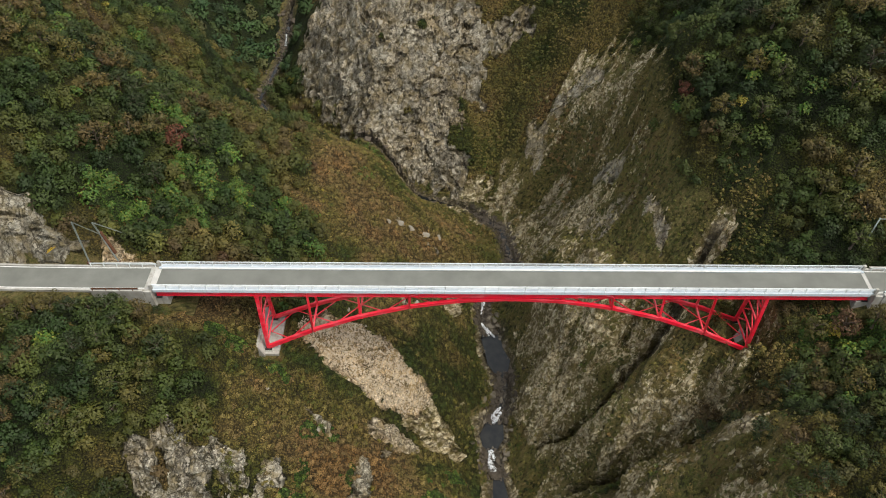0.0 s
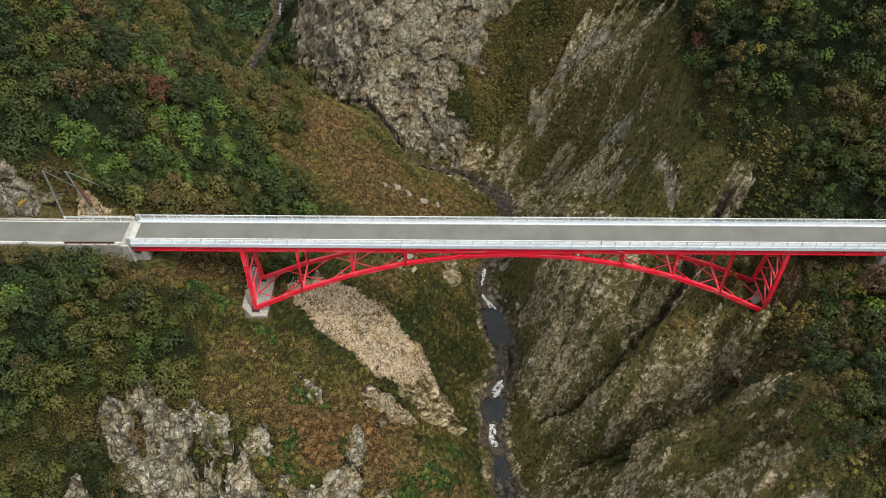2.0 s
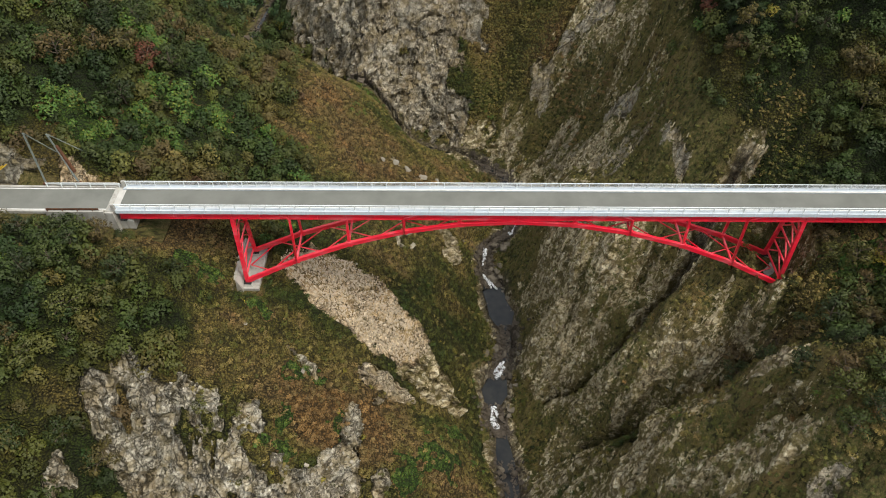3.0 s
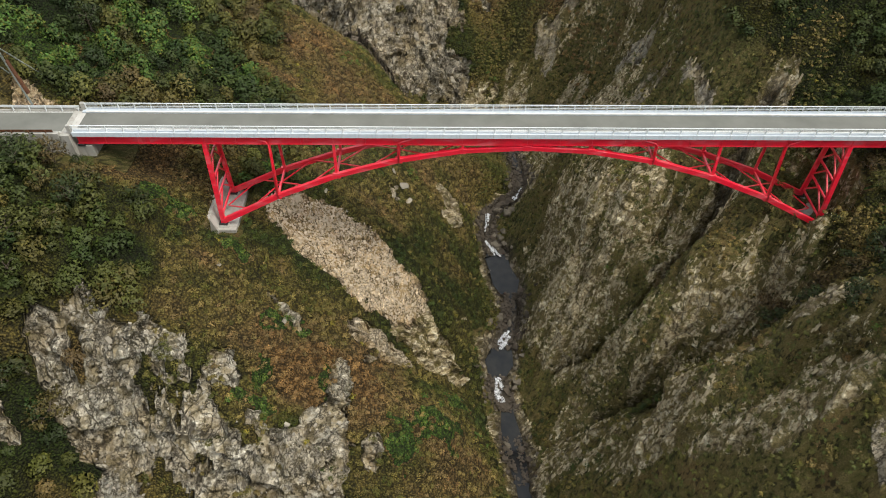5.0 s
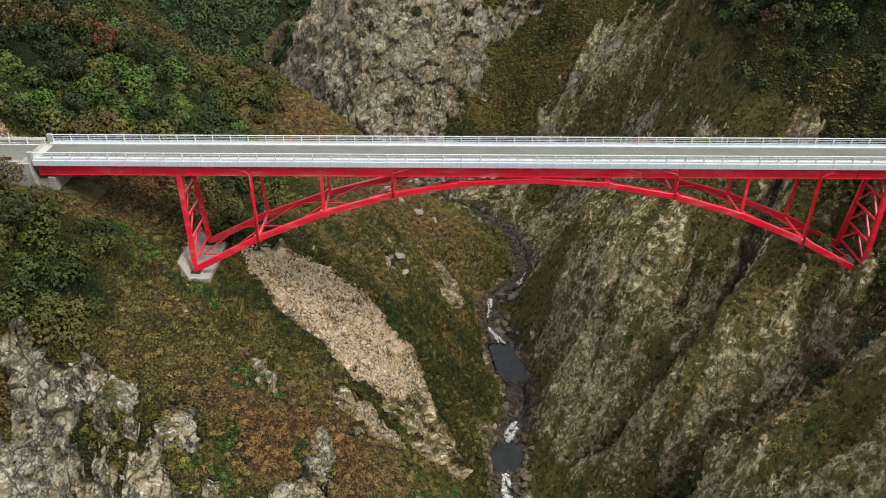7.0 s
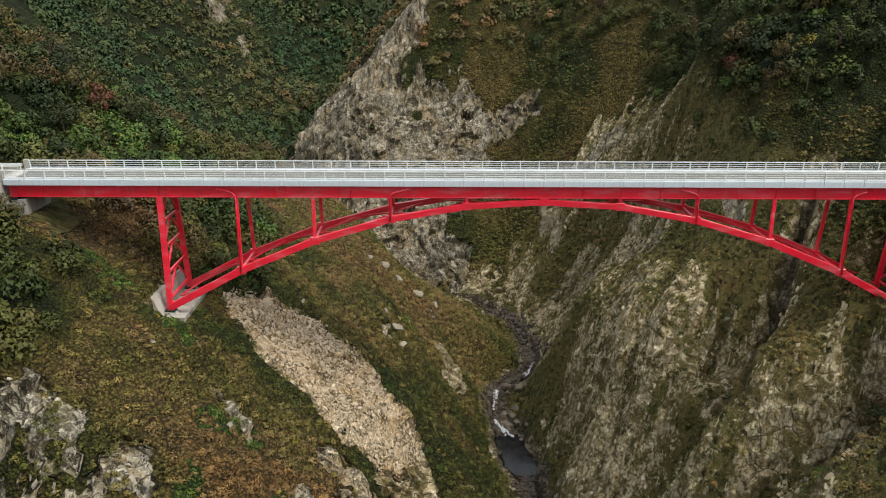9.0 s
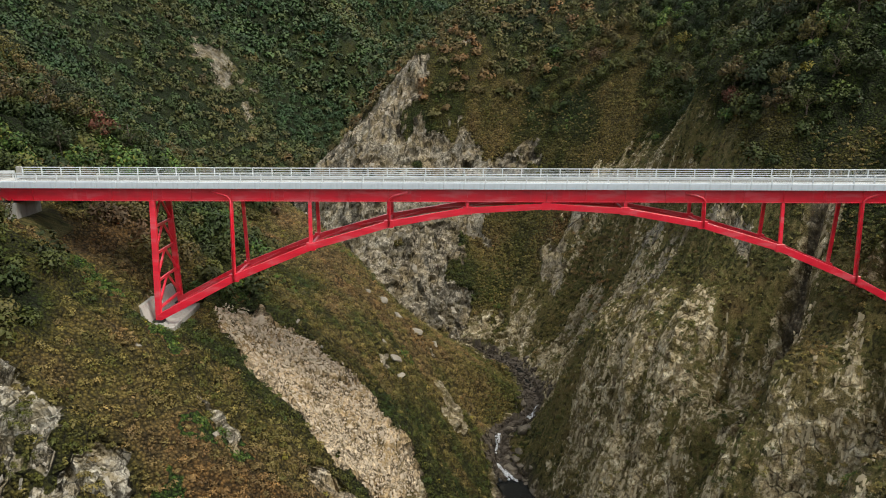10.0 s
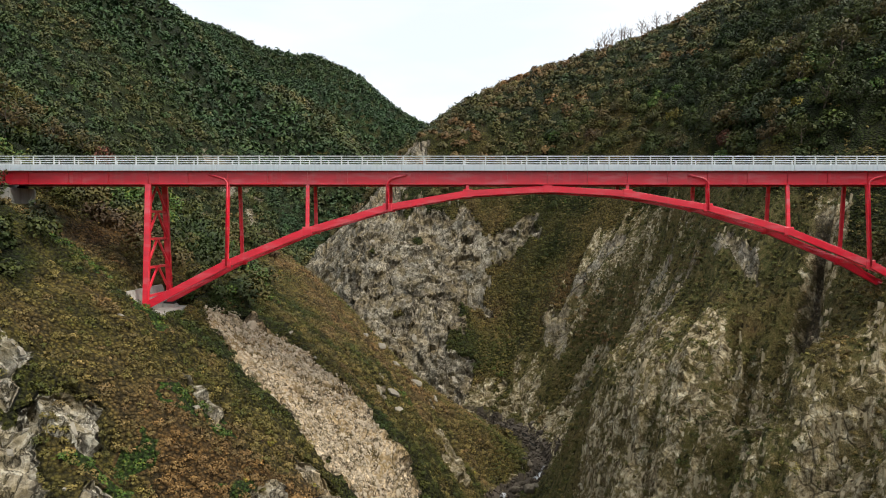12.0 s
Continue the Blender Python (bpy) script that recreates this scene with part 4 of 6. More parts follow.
def build_ground():
    gx = steps(-2600, 2600, -52, 56, 0.32, 1.06)
    gy = steps(-900, 4200, 36, 164, 0.32, 1.055)
    x, y = (a.ravel() for a in np.meshgrid(gx, gy))
    z = land(x, y)
    nx, ny = len(gx), len(gy)
    zz = z.reshape(ny, nx)
    dzdy, dzdx = np.gradient(zz, gy, gx)
    nrm = np.stack([-dzdx.ravel(), -dzdy.ravel(), np.ones(nx * ny)], 1)
    nrm /= np.linalg.norm(nrm, axis=1)[:, None]
    push, rock, warm, pale, green, bed = skin(x, y, z, nrm[:, 2])
    co = np.stack([x, y, z], 1) + nrm * push[:, None]
    i = np.arange(nx * ny).reshape(ny, nx)
    quads = np.stack([i[:-1, :-1], i[:-1, 1:], i[1:, 1:], i[1:, :-1]], -1).reshape(-1, 4)
    me = bpy.data.meshes.new("ground")
    me.vertices.add(len(co))
    me.vertices.foreach_set("co", co.ravel())
    me.loops.add(quads.size)
    me.loops.foreach_set("vertex_index", quads.ravel())
    me.polygons.add(len(quads))
    me.polygons.foreach_set("loop_start", np.arange(0, quads.size, 4))
    me.update(calc_edges=True)
    me.attributes.new("sharp_face", "BOOLEAN", "FACE").data.foreach_set("value", rock[quads].mean(1) > 0.45)
    # painted shadow down the three main clefts, dark wet stone by the water
    shade_and_wet = np.zeros(len(x))
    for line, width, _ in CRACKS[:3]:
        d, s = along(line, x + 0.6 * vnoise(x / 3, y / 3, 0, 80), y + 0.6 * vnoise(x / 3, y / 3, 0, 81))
        shade_and_wet = np.maximum(shade_and_wet, 0.85 * soften(0.2 + width * 0.36, width * 0.2, d) * soften(1, 0.9, s))
    shade_and_wet = np.maximum(shade_and_wet, 0.8 * soften(2.2, 0.6, bed))
    for name, values in (("rock", rock), ("warm", warm), ("pale", pale), ("shade_and_wet", shade_and_wet), ("green", green), ("tone", np.where(fresh_at(x, y), 0.92, hue_at(x, y)))):
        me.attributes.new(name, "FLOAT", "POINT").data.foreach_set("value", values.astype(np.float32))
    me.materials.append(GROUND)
    return tagged(new("ground", me), "steep gorge of grey cracked rock, brown grass and scree", "ground", kind="structure")


ground = build_ground()


def build_far_mountain():
    """The mountain that closes the valley, far behind everything: a plain wooded ridge, the haze painted into its
    colour.
    """
    rng = np.random.default_rng(5)
    x = np.linspace(-1300, 1900, 161)
    top = 440 * np.exp(-((x - 300) / 640) ** 2) + 10 * fbm(x / 160, 0 * x, 0, 4, 181) + 5 * rng.normal(0, 0.35, len(x))
    rows = [(2320 + 180 * k / 8, top * (k / 8) ** 0.8 + 6 * fbm(x / 120, 0 * x + 9 * k, 0, 3, 190) * (0 < k < 8)) for k in range(9)]
    co = [(float(a), float(y), float(h)) for y, z in rows for a, h in zip(x, z)]
    n = len(x)
    me = bpy.data.meshes.new("backdrop")
    me.from_pydata(co, [], [(r * n + c, r * n + c + 1, (r + 1) * n + c + 1, (r + 1) * n + c) for r in range(8) for c in range(n - 1)])
    me.polygons.foreach_set("use_smooth", [True] * len(me.polygons))
    p = Paint("haze_tinted_forest", 1.0, 0.0, 0.0)
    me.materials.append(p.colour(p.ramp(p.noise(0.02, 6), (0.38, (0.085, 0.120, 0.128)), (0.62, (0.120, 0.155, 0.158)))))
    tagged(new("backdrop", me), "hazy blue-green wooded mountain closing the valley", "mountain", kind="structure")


build_far_mountain()
# ---------------------------------------------------------------- building helpers
def slab(bm, x0, x1, y0, y1, z0, z1, edge=0.0):
    g = bmesh.ops.create_cube(bm, size=1.0, matrix=Matrix.LocRotScale(((x0 + x1) / 2, (y0 + y1) / 2, (z0 + z1) / 2), None, (x1 - x0, y1 - y0, z1 - z0)))
    if edge:
        es = {e for v in g["verts"] for e in v.link_edges}
        bmesh.ops.bevel(bm, geom=list(es), offset=edge, segments=1, affect="EDGES", profile=0.5)


def beam(bm, a, b, wide, deep, side=(0, 1, 0), edge=0.0):
    """A box section from a to b, wide across 'side'."""
    a, b, s = Vector(a), Vector(b), Vector(side)
    way = (b - a).normalized()
    up = way.cross(s).normalized()
    s = up.cross(way).normalized()
    m = Matrix((way, s, up)).transposed().to_4x4()
    m.translation = (a + b) / 2
    g = bmesh.ops.create_cube(bm, size=1.0, matrix=m @ Matrix.Diagonal(((b - a).length, wide, deep, 1)))
    if edge:
        es = {e for v in g["verts"] for e in v.link_edges}
        bmesh.ops.bevel(bm, geom=list(es), offset=edge, segments=1, affect="EDGES", profile=0.5)


def tube(bm, points, r, sides=8):
    """A round pipe through points."""
    pts = [Vector(p) for p in points]
    rings = []
    for i, p in enumerate(pts):
        way = ((pts[min(i + 1, len(pts) - 1)] - p).normalized() + (p - pts[max(i - 1, 0)]).normalized()).normalized()
        s = way.cross(Vector((0.31, 0.77, 0.56))).normalized()
        t = way.cross(s)
        rings.append([bm.verts.new(p + r * (math.cos(k * math.tau / sides) * s + math.sin(k * math.tau / sides) * t)) for k in range(sides)])
    for a, b in zip(rings, rings[1:]):
        for k in range(sides):
            bm.faces.new((a[k], a[(k + 1) % sides], b[(k + 1) % sides], b[k]))
    bm.faces.new(rings[0][::-1])
    bm.faces.new(rings[-1])


def mesh_of(name, bm, material, smooth=False):
    me = bpy.data.meshes.new(name)
    bm.to_mesh(me)
    bm.free()
    me.materials.append(material)
    if smooth:
        me.polygons.foreach_set("use_smooth", [True] * len(me.polygons))
    return me


def part(name, bm, material, parent, label="", smooth=False):
    ob = new(name, mesh_of(name, bm, material, smooth))
    ob.parent = parent
    return tagged(ob, label)


def repeat(name, me, parent, place):
    ob = new(name, me)
    ob.parent = parent
    ob.location = place
    return ob


# ---------------------------------------------------------------- the red arch bridge
# Its own axes: x along the deck from mid-span, y across, z up from the road.
HALF, BAY = 54.4, 7.8
bridge = new("arch_bridge")
bridge.matrix_world = pose(10.45, 71.3, 0, 0, 0.08, -0.40)
tagged(bridge, "red steel deck arch bridge with pale railings spanning the gorge", "bridge")
RAIL_Y, KERB_IN, KERB_OUT, GIRDER_Y = 2.33, 1.72, 2.50, 2.02
DECK_LOW, GIRDER_LOW = -0.40, -1.70


def rib_z(x):
    return -2.12 - 0.0075 * x * x


def rib_y(z):
    return 2.02 + 0.092 * max(0.0, -z - 2.1)


def build_deck():
    bm = bmesh.new()
    slab(bm, -HALF, HALF, -KERB_OUT + 0.004, KERB_OUT - 0.004, DECK_LOW + 0.03, -0.05)
    part("deck_slab", bm, CONCRETE, bridge)
    bm = bmesh.new()
    slab(bm, -HALF + 0.45, HALF - 0.45, -KERB_IN, KERB_IN, -0.05, 0.0)
    part("road_surface", bm, ASPHALT, bridge, "worn grey asphalt carriageway")
    for s in (-1, 1):
        bm = bmesh.new()
        a, b = sorted((s * KERB_IN, s * KERB_OUT))
        slab(bm, -HALF, HALF, a, b, -0.05, 0.20, 0.025)
        part("kerb", bm, KERB, bridge, "pale painted concrete kerb")
        bm = bmesh.new()
        a, b = sorted((s * (KERB_IN - 0.02), s * (KERB_IN + 0.20)))
        slab(bm, -HALF + 0.5, HALF - 0.5, a, b, 0.10, 0.235, 0.02)
        part("kerb_edging", bm, LINE, bridge, "bright white painted kerb edge")
        bm = bmesh.new()
        slab(bm, -0.985, 0.985, -0.05, 0.05, DECK_LOW, 0.215, 0.012)
        me = mesh_of("fascia_panel", bm, PANEL)
        n = int(2 * HALF / 2.0)
        for k in range(n):
            repeat("fascia_panel", me, bridge, (-HALF + 1.2 + k * 2.0, s * (KERB_OUT + 0.06), 0))
    for s in (-1, 1):
        bm = bmesh.new()
        slab(bm, s * HALF - 0.45, s * HALF - 0.05, -KERB_IN, KERB_IN, -0.05, 0.012, 0.01)
        slab(bm, s * HALF + 0.05, s * HALF + 0.45, -KERB_IN, KERB_IN, -0.05, 0.012, 0.01)
        slab(bm, s * HALF - 0.05, s * HALF + 0.05, -KERB_IN, KERB_IN, -0.05, -0.02)
        part("expansion_joint", bm, JOINT, bridge, "pale concrete expansion joint strip")


def build_railings():
    bm = bmesh.new()
    slab(bm, -0.05, 0.05, -0.06, 0.06, 0.20, 1.0, 0.012)
    slab(bm, -0.10, 0.10, -0.11, 0.11, 0.19, 0.215)
    slab(bm, -0.035, 0.035, -0.085, -0.055, 0.30, 0.98)
    post = mesh_of("rail_post", bm, RAIL)
    for s in (-1, 1):
        for k in range(int(2 * HALF / 2.0) + 1):
            x = -HALF + 0.35 + k * 2.0
            repeat("rail_post", post, bridge, (x, s * RAIL_Y, 0))
        for z, h, w in ((1.03, 0.085, 0.13), (0.80, 0.05, 0.06), (0.59, 0.05, 0.06), (0.38, 0.05, 0.06)):
            bm = bmesh.new()
            slab(bm, -HALF + 0.2, HALF - 0.2, s * RAIL_Y - w / 2, s * RAIL_Y + w / 2, z - h / 2, z + h / 2, 0.012)
            part("handrail" if z > 1 else "rail_bar", bm, RAIL, bridge)
        for e in (-1, 1):
            bm = bmesh.new()
            slab(bm, e * HALF - 0.24, e * HALF + 0.24, s * RAIL_Y - 0.22, s * RAIL_Y + 0.22, 0.0, 1.12, 0.04)
            part("end_post", bm, CONCRETE, bridge, "weathered grey concrete end post")


def build_girders():
    for s in (-1, 1):
        girder = new("girder")
        girder.parent = bridge
        for name, half, z0, z1 in (("girder_web", 0.02, GIRDER_LOW + 0.04, DECK_LOW - 0.02), ("bottom_flange", 0.20, GIRDER_LOW, GIRDER_LOW + 0.04), ("top_flange", 0.19, DECK_LOW - 0.02, DECK_LOW + 0.03)):
            bm = bmesh.new()
            slab(bm, -HALF + 0.3, HALF - 0.3, s * GIRDER_Y - half, s * GIRDER_Y + half, z0, z1)
            part(name, bm, RED, girder)
        bm = bmesh.new()
        slab(bm, -0.012, 0.012, -0.08, 0.08, GIRDER_LOW + 0.04, DECK_LOW - 0.02)
        me = mesh_of("stiffener", bm, RED)
        for k in range(-13, 14):
            repeat("stiffener", me, bridge, (k * 3.9 + (0.02 if s > 0 else 0), s * (GIRDER_Y + 0.105), 0))
        bm = bmesh.new()
        slab(bm, -0.45, 0.45, -0.012, 0.012, GIRDER_LOW + 0.12, DECK_LOW - 0.10)
        me = mesh_of("splice_plate", bm, RED)
        for x in (-47, -39.5, -27.5, -14, 0, 13, 27, 40, 47):
            repeat("splice_plate", me, bridge, (x + 1.1, s * (GIRDER_Y + 0.034), 0))
    bm = bmesh.new()
    slab(bm, -0.10, 0.10, -GIRDER_Y + 0.03, GIRDER_Y - 0.03, -1.25, -0.55)
    slab(bm, -0.16, 0.16, -GIRDER_Y + 0.03, GIRDER_Y - 0.03, -1.29, -1.25)
    me = mesh_of("cross_beam", bm, RED)
    for k in range(-13, 14):
        repeat("cross_beam", me, bridge, (k * 3.9, 0, 0))


def build_arch():
    nodes = [k * BAY for k in range(-5, 6)]
    for s in (-1, 1):
        rib = new("arch_rib")
        rib.parent = bridge
        for a, b in zip(nodes, nodes[1:]):
            za, zb = rib_z(a), rib_z(b)
            bm = bmesh.new()
            beam(bm, (a, s * rib_y(za), za), (b, s * rib_y(zb), zb), 0.44, 0.57 + 0.0035 * max(abs(a), abs(b)), edge=0.02)
            part("arch_segment", bm, RED, rib)
        for x in nodes[1:-1]:
            z = rib_z(x)
            bm = bmesh.new()
            slab(bm, x - 0.45, x + 0.45, s * rib_y(z) - 0.235, s * rib_y(z) + 0.235, z - 0.38, z + 0.40, 0.03)
            part("node_plate", bm, RED, rib)
    for x in nodes[1:-1]:
        z = rib_z(x)
        for s in (-1, 1):
            if abs(x) < 1:
                continue
            bm = bmesh.new()
            w = 0.30 if abs(x) < 10 else 0.34
            beam(bm, (x, s * rib_y(z), z + 0.2), (x, s * GIRDER_Y, GIRDER_LOW), 0.28, w, edge=0.015)
            part("spandrel_column", bm, RED, bridge)
        bm = bmesh.new()
        beam(bm, (x, -rib_y(z), z), (x, rib_y(z), z), 0.26, 0.30, (1, 0, 0))
        part("rib_strut", bm, RED, bridge)
    for a, b in zip(nodes, nodes[1:]):
        za, zb = rib_z(a), rib_z(b)
        mid = (a + b) / 2
        zm = (za + zb) / 2
        for s in (-1, 1):
            for p, zp in ((a, za), (b, zb)):
                bm = bmesh.new()
                beam(bm, (p, 0, zp + 0.02 * s), (mid, s * rib_y(zm), zm + 0.02 * s), 0.13, 0.15)
                part("lateral_brace", bm, RED, bridge)


def build_end_towers():
    for e in (-1, 1):
        x = e * 5 * BAY
        zf = rib_z(x)
        tower = new("end_tower")
        tower.parent = bridge
        for s in (-1, 1):
            bm = bmesh.new()
            beam(bm, (x, s * rib_y(zf), zf - 0.25), (x, s * GIRDER_Y, GIRDER_LOW), 0.40, 0.56, edge=0.02)
            part("tower_leg", bm, RED, tower)
            bm = bmesh.new()
            slab(bm, x - 0.55, x + 0.55, s * rib_y(zf) - 0.45, s * rib_y(zf) + 0.45, zf - 0.75, zf - 0.2, 0.04)
            part("bearing", bm, BLACK, tower, "dark steel hinge bearing")
        levels = [zf + 0.9, zf + 3.7, zf + 6.5, zf + 9.2]
        for k, z in enumerate(levels):
            y = rib_y(z)
            bm = bmesh.new()
            beam(bm, (x, -y, z), (x, y, z), 0.22, 0.24, (1, 0, 0))
            part("tower_strut", bm, RED, tower)
            if k:
                lo = levels[k - 1]
                for s in (-1, 1):
                    bm = bmesh.new()
                    beam(bm, (x + 0.02 * s, s * rib_y(lo), lo), (x + 0.02 * s, 0, z), 0.18, 0.20, (1, 0, 0))
                    part("tower_brace", bm, RED, tower)
        for s in (-1, 1):
            bm = bmesh.new()
            beam(bm, (x + 0.02 * s, s * rib_y(levels[-1]), levels[-1]), (x + 0.02 * s, 0, GIRDER_LOW - 0.1), 0.18, 0.20, (1, 0, 0))
            part("tower_brace", bm, RED, tower)


def build_drain_pipes():
    for x, e in ((-31.2, 1), (-15.6, -1), (15.6, 1), (31.2, -1)):
        e = 1 if x < 0 else -1
        if abs(x) < 20:
            e = -1 if x > 0 else 1
        y = -GIRDER_Y - 0.30
        z = rib_z(x)
        bm = bmesh.new()
        yl = -rib_y(z) - 0.28
        start = x - e * 1.9 if abs(x) > 20 else x + e * 1.9
        pts = [(start, y + 0.1, -0.75), (x + (start - x) * 0.45, y, -1.0), (x + (start - x) * 0.15, y, -1.2), (x, y - 0.02, -1.55), (x, yl, z - 0.2)]
        tube(bm, pts, 0.10)
        part("drain_pipe", bm, RED, bridge, "red painted drain pipe", smooth=True)


build_deck()
build_railings()
build_girders()
build_arch()
build_end_towers()
build_drain_pipes()
# ---------------------------------------------------------------- footings, abutments, approach roads
def footing(x, zf, label, wall):
    """The concrete block under an arch springing, stepped, with two raised pads."""
    ob = new("arch_footing")
    tagged(ob, label, "footing")
    ob.matrix_world = bridge.matrix_world @ pose(x, 0, zf, 0, 0, 0 if x < 0 else 180)
    bm = bmesh.new()
    if wall:
        slab(bm, -1.2, 1.7, -4.05, 4.0, -4.0, -0.72, 0.06)
    else:
        slab(bm, -1.2, 0.9, -3.7, 3.6, -4.0, -0.72, 0.06)
    part("base_block", bm, CONCRETE, ob)
    for s in (-1, 1):
        bm = bmesh.new()
        y = s * rib_y(zf)
        v = [bm.verts.new(p) for p in ((-0.8, y - 0.6, -0.73), (0.8, y - 0.6, -0.73), (0.8, y + 0.6, -0.73), (-0.8, y + 0.6, -0.73),
                                       (-0.6, y - 0.45, -0.36), (0.6, y - 0.45, -0.42), (0.6, y + 0.45, -0.42), (-0.6, y + 0.45, -0.36))]
        for f in ((3, 2, 1, 0), (4, 5, 6, 7), (0, 1, 5, 4), (1, 2, 6, 5), (2, 3, 7, 6), (3, 0, 4, 7)):
            bm.faces.new([v[k] for k in f])
        part("pedestal", bm, CONCRETE, ob)
    if not wall:
        return ob
    bm = bmesh.new()
    v = [bm.verts.new(p) for y in (-4.3, 4.2) for p in ((-1.75, y, -3.6), (-0.55, y, -3.6), (-0.55, y, -0.70), (-1.25, y, 1.5), (-1.75, y, 1.5))]
    bm.faces.new(v[4::-1])
    bm.faces.new(v[5:])
    for k in range(5):
        bm.faces.new((v[k], v[(k + 1) % 5], v[5 + (k + 1) % 5], v[5 + k]))
    bmesh.ops.recalc_face_normals(bm, faces=bm.faces)
    part("back_wall", bm, CONCRETE, ob)
    return ob


footing(-5 * BAY, rib_z(5 * BAY), "pale weathered concrete footing under the arch springing", True)
footing(5 * BAY, rib_z(5 * BAY), "pale concrete footing set into the rock below the arch", False)


def abutment(e):
    ob = new("abutment")
    ob.matrix_world = bridge.matrix_world @ pose(e * HALF, 0, 0, 0, 0, 0 if e < 0 else 180)
    tagged(ob, "weathered concrete abutment with a wing wall at the deck end", "abutment")
    bm = bmesh.new()
    slab(bm, -1.2, 1.9, -2.25, 2.25, -6.5, -1.98, 0.05)
    part("bridge_seat", bm, CONCRETE, ob)
    bm = bmesh.new()
    slab(bm, -1.2, -0.03, -2.9, 2.9, -6.5, -0.02, 0.04)
    part("back_wall", bm, CONCRETE, ob)
    for s in (-1, 1):
        bm = bmesh.new()
        y0, y1 = sorted((s * 2.45, s * 2.95))
        v = [bm.verts.new(p) for y in (y0, y1) for p in ((-1.25, y, -6.5), (-1.25, y, 0.25), (-9.0, y, 0.25), (-9.0, y, -0.9), (-5.5, y, -6.5))]
        bm.faces.new(v[4::-1])
        bm.faces.new(v[5:])
        for k in range(5):
            bm.faces.new((v[k], v[(k + 1) % 5], v[5 + (k + 1) % 5], v[5 + k]))
        part("wing_wall", bm, CONCRETE, ob)
    for s in (-1, 1):
        bm = bmesh.new()
        slab(bm, 0.25, 1.1, s * GIRDER_Y - 0.35, s * GIRDER_Y + 0.35, -1.99, -1.71, 0.03)
        part("bearing_pad", bm, BLACK, ob)


abutment(-1)
abutment(1)


def ribbon(bm, line, off0, off1, z0, z1, step=1.5):
    """A strip along a road line between two offsets to its left."""
    pts = [Vector((*p, 0)) for p in line]
    path = [pts[0]]
    for a, b in zip(pts, pts[1:]):
        n = max(1, int((b - a).length / step))
        path += [a.lerp(b, (k + 1) / n) for k in range(n)]
    rows = []
    for i, p in enumerate(path):
        way = (path[min(i + 2, len(path) - 1)] - path[max(i - 2, 0)]).normalized()
        side = Vector((-way.y, way.x, 0))
        rows.append([bm.verts.new(p + side * o + Vector((0, 0, z))) for o, z in ((off0, z1), (off1, z1), (off1, z0), (off0, z0))])
    for a, b in zip(rows, rows[1:]):
        for k in range(4):
            bm.faces.new((a[k], b[k], b[(k + 1) % 4], a[(k + 1) % 4]))
    bm.faces.new(rows[0])
    bm.faces.new(rows[-1][::-1])
    bmesh.ops.recalc_face_normals(bm, faces=bm.faces)


LEFT_WAY = [(-200, 85), (-140, 78.5), (-100, 74.2), (-80, 72.5), (-66, 71.9), (-55, 71.7), (-44.1, 71.68)]
RIGHT_WAY = [(65.0, 70.9), (76, 70.7), (95, 68.6), (140, 60)]
for line in (LEFT_WAY, RIGHT_WAY):
    bm = bmesh.new()
    ribbon(bm, line, -2.25, 2.25, -0.30, -0.02)
    road = new("road", mesh_of("road", bm, ASPHALT))
    tagged(road, "worn grey asphalt approach road cut into the slope", "road", kind="structure")
    for s in (-1, 1):
        bm = bmesh.new()
        ribbon(bm, line, s * 2.05 - 0.08, s * 2.05 + 0.08, -0.02, -0.012)
        ob = new("road_line", mesh_of("road_line", bm, LINE))
        tagged(ob, "faded white edge line painted on the road", "road line", kind="structure")
        bm = bmesh.new()
        ribbon(bm, line, s * 2.42 - 0.17, s * 2.42 + 0.17, -0.35, 0.10)
        ob = new("roadside_kerb", mesh_of("roadside_kerb", bm, CONCRETE))
        tagged(ob, "low grey concrete roadside kerb", "kerb", kind="structure")


def guardrail(a, b, colour, label):
    """A beam guardrail on posts between two points of the roadside."""
    ob = new("guardrail")
    a, b = Vector((*a, 0)), Vector((*b, 0))
    ob.matrix_world = Matrix.Translation(a) @ (b - a).to_track_quat("X", "Z").to_matrix().to_4x4()
    length = (b - a).length
    tagged(ob, label, "guardrail", "guardrails beside the approach roads")
    bm = bmesh.new()
    prof = [(0.00, 0.45), (0.05, 0.50), (0.05, 0.57), (0.0, 0.61), (0.05, 0.65), (0.05, 0.73), (0.0, 0.78), (-0.03, 0.78), (-0.03, 0.45)]
    ends = [[bm.verts.new((x, y, z)) for y, z in prof] for x in (-0.2, length + 0.2)]
    for k in range(len(prof)):
        bm.faces.new((ends[0][k], ends[0][(k + 1) % len(prof)], ends[1][(k + 1) % len(prof)], ends[1][k]))
    bm.faces.new(ends[0])
    bm.faces.new(ends[1][::-1])
    part("rail_beam", bm, colour, ob)
    bm = bmesh.new()
    slab(bm, -0.06, 0.06, 0.04, 0.16, -0.5, 0.74, 0.015)
    me = mesh_of("guard_post", bm, colour)
    for k in range(int(length / 2) + 1):
        repeat("guard_post", me, ob, (k * 2.0, -0.2, 0))
    return ob


guardrail((-54.6, 74.12), (-44.6, 74.02), RAIL, "white steel guardrail on posts beside the approach road")
guardrail((-52.6, 69.0), (-46.0, 69.0), RUST, "rusty brown steel guardrail on the roadside wall")
guardrail((66.0, 73.1), (74.0, 73.0), RAIL, "short white steel guardrail past the bridge end")
guardrail((66.0, 68.4), (72.0, 68.3), RAIL, "short white steel guardrail beside trees")


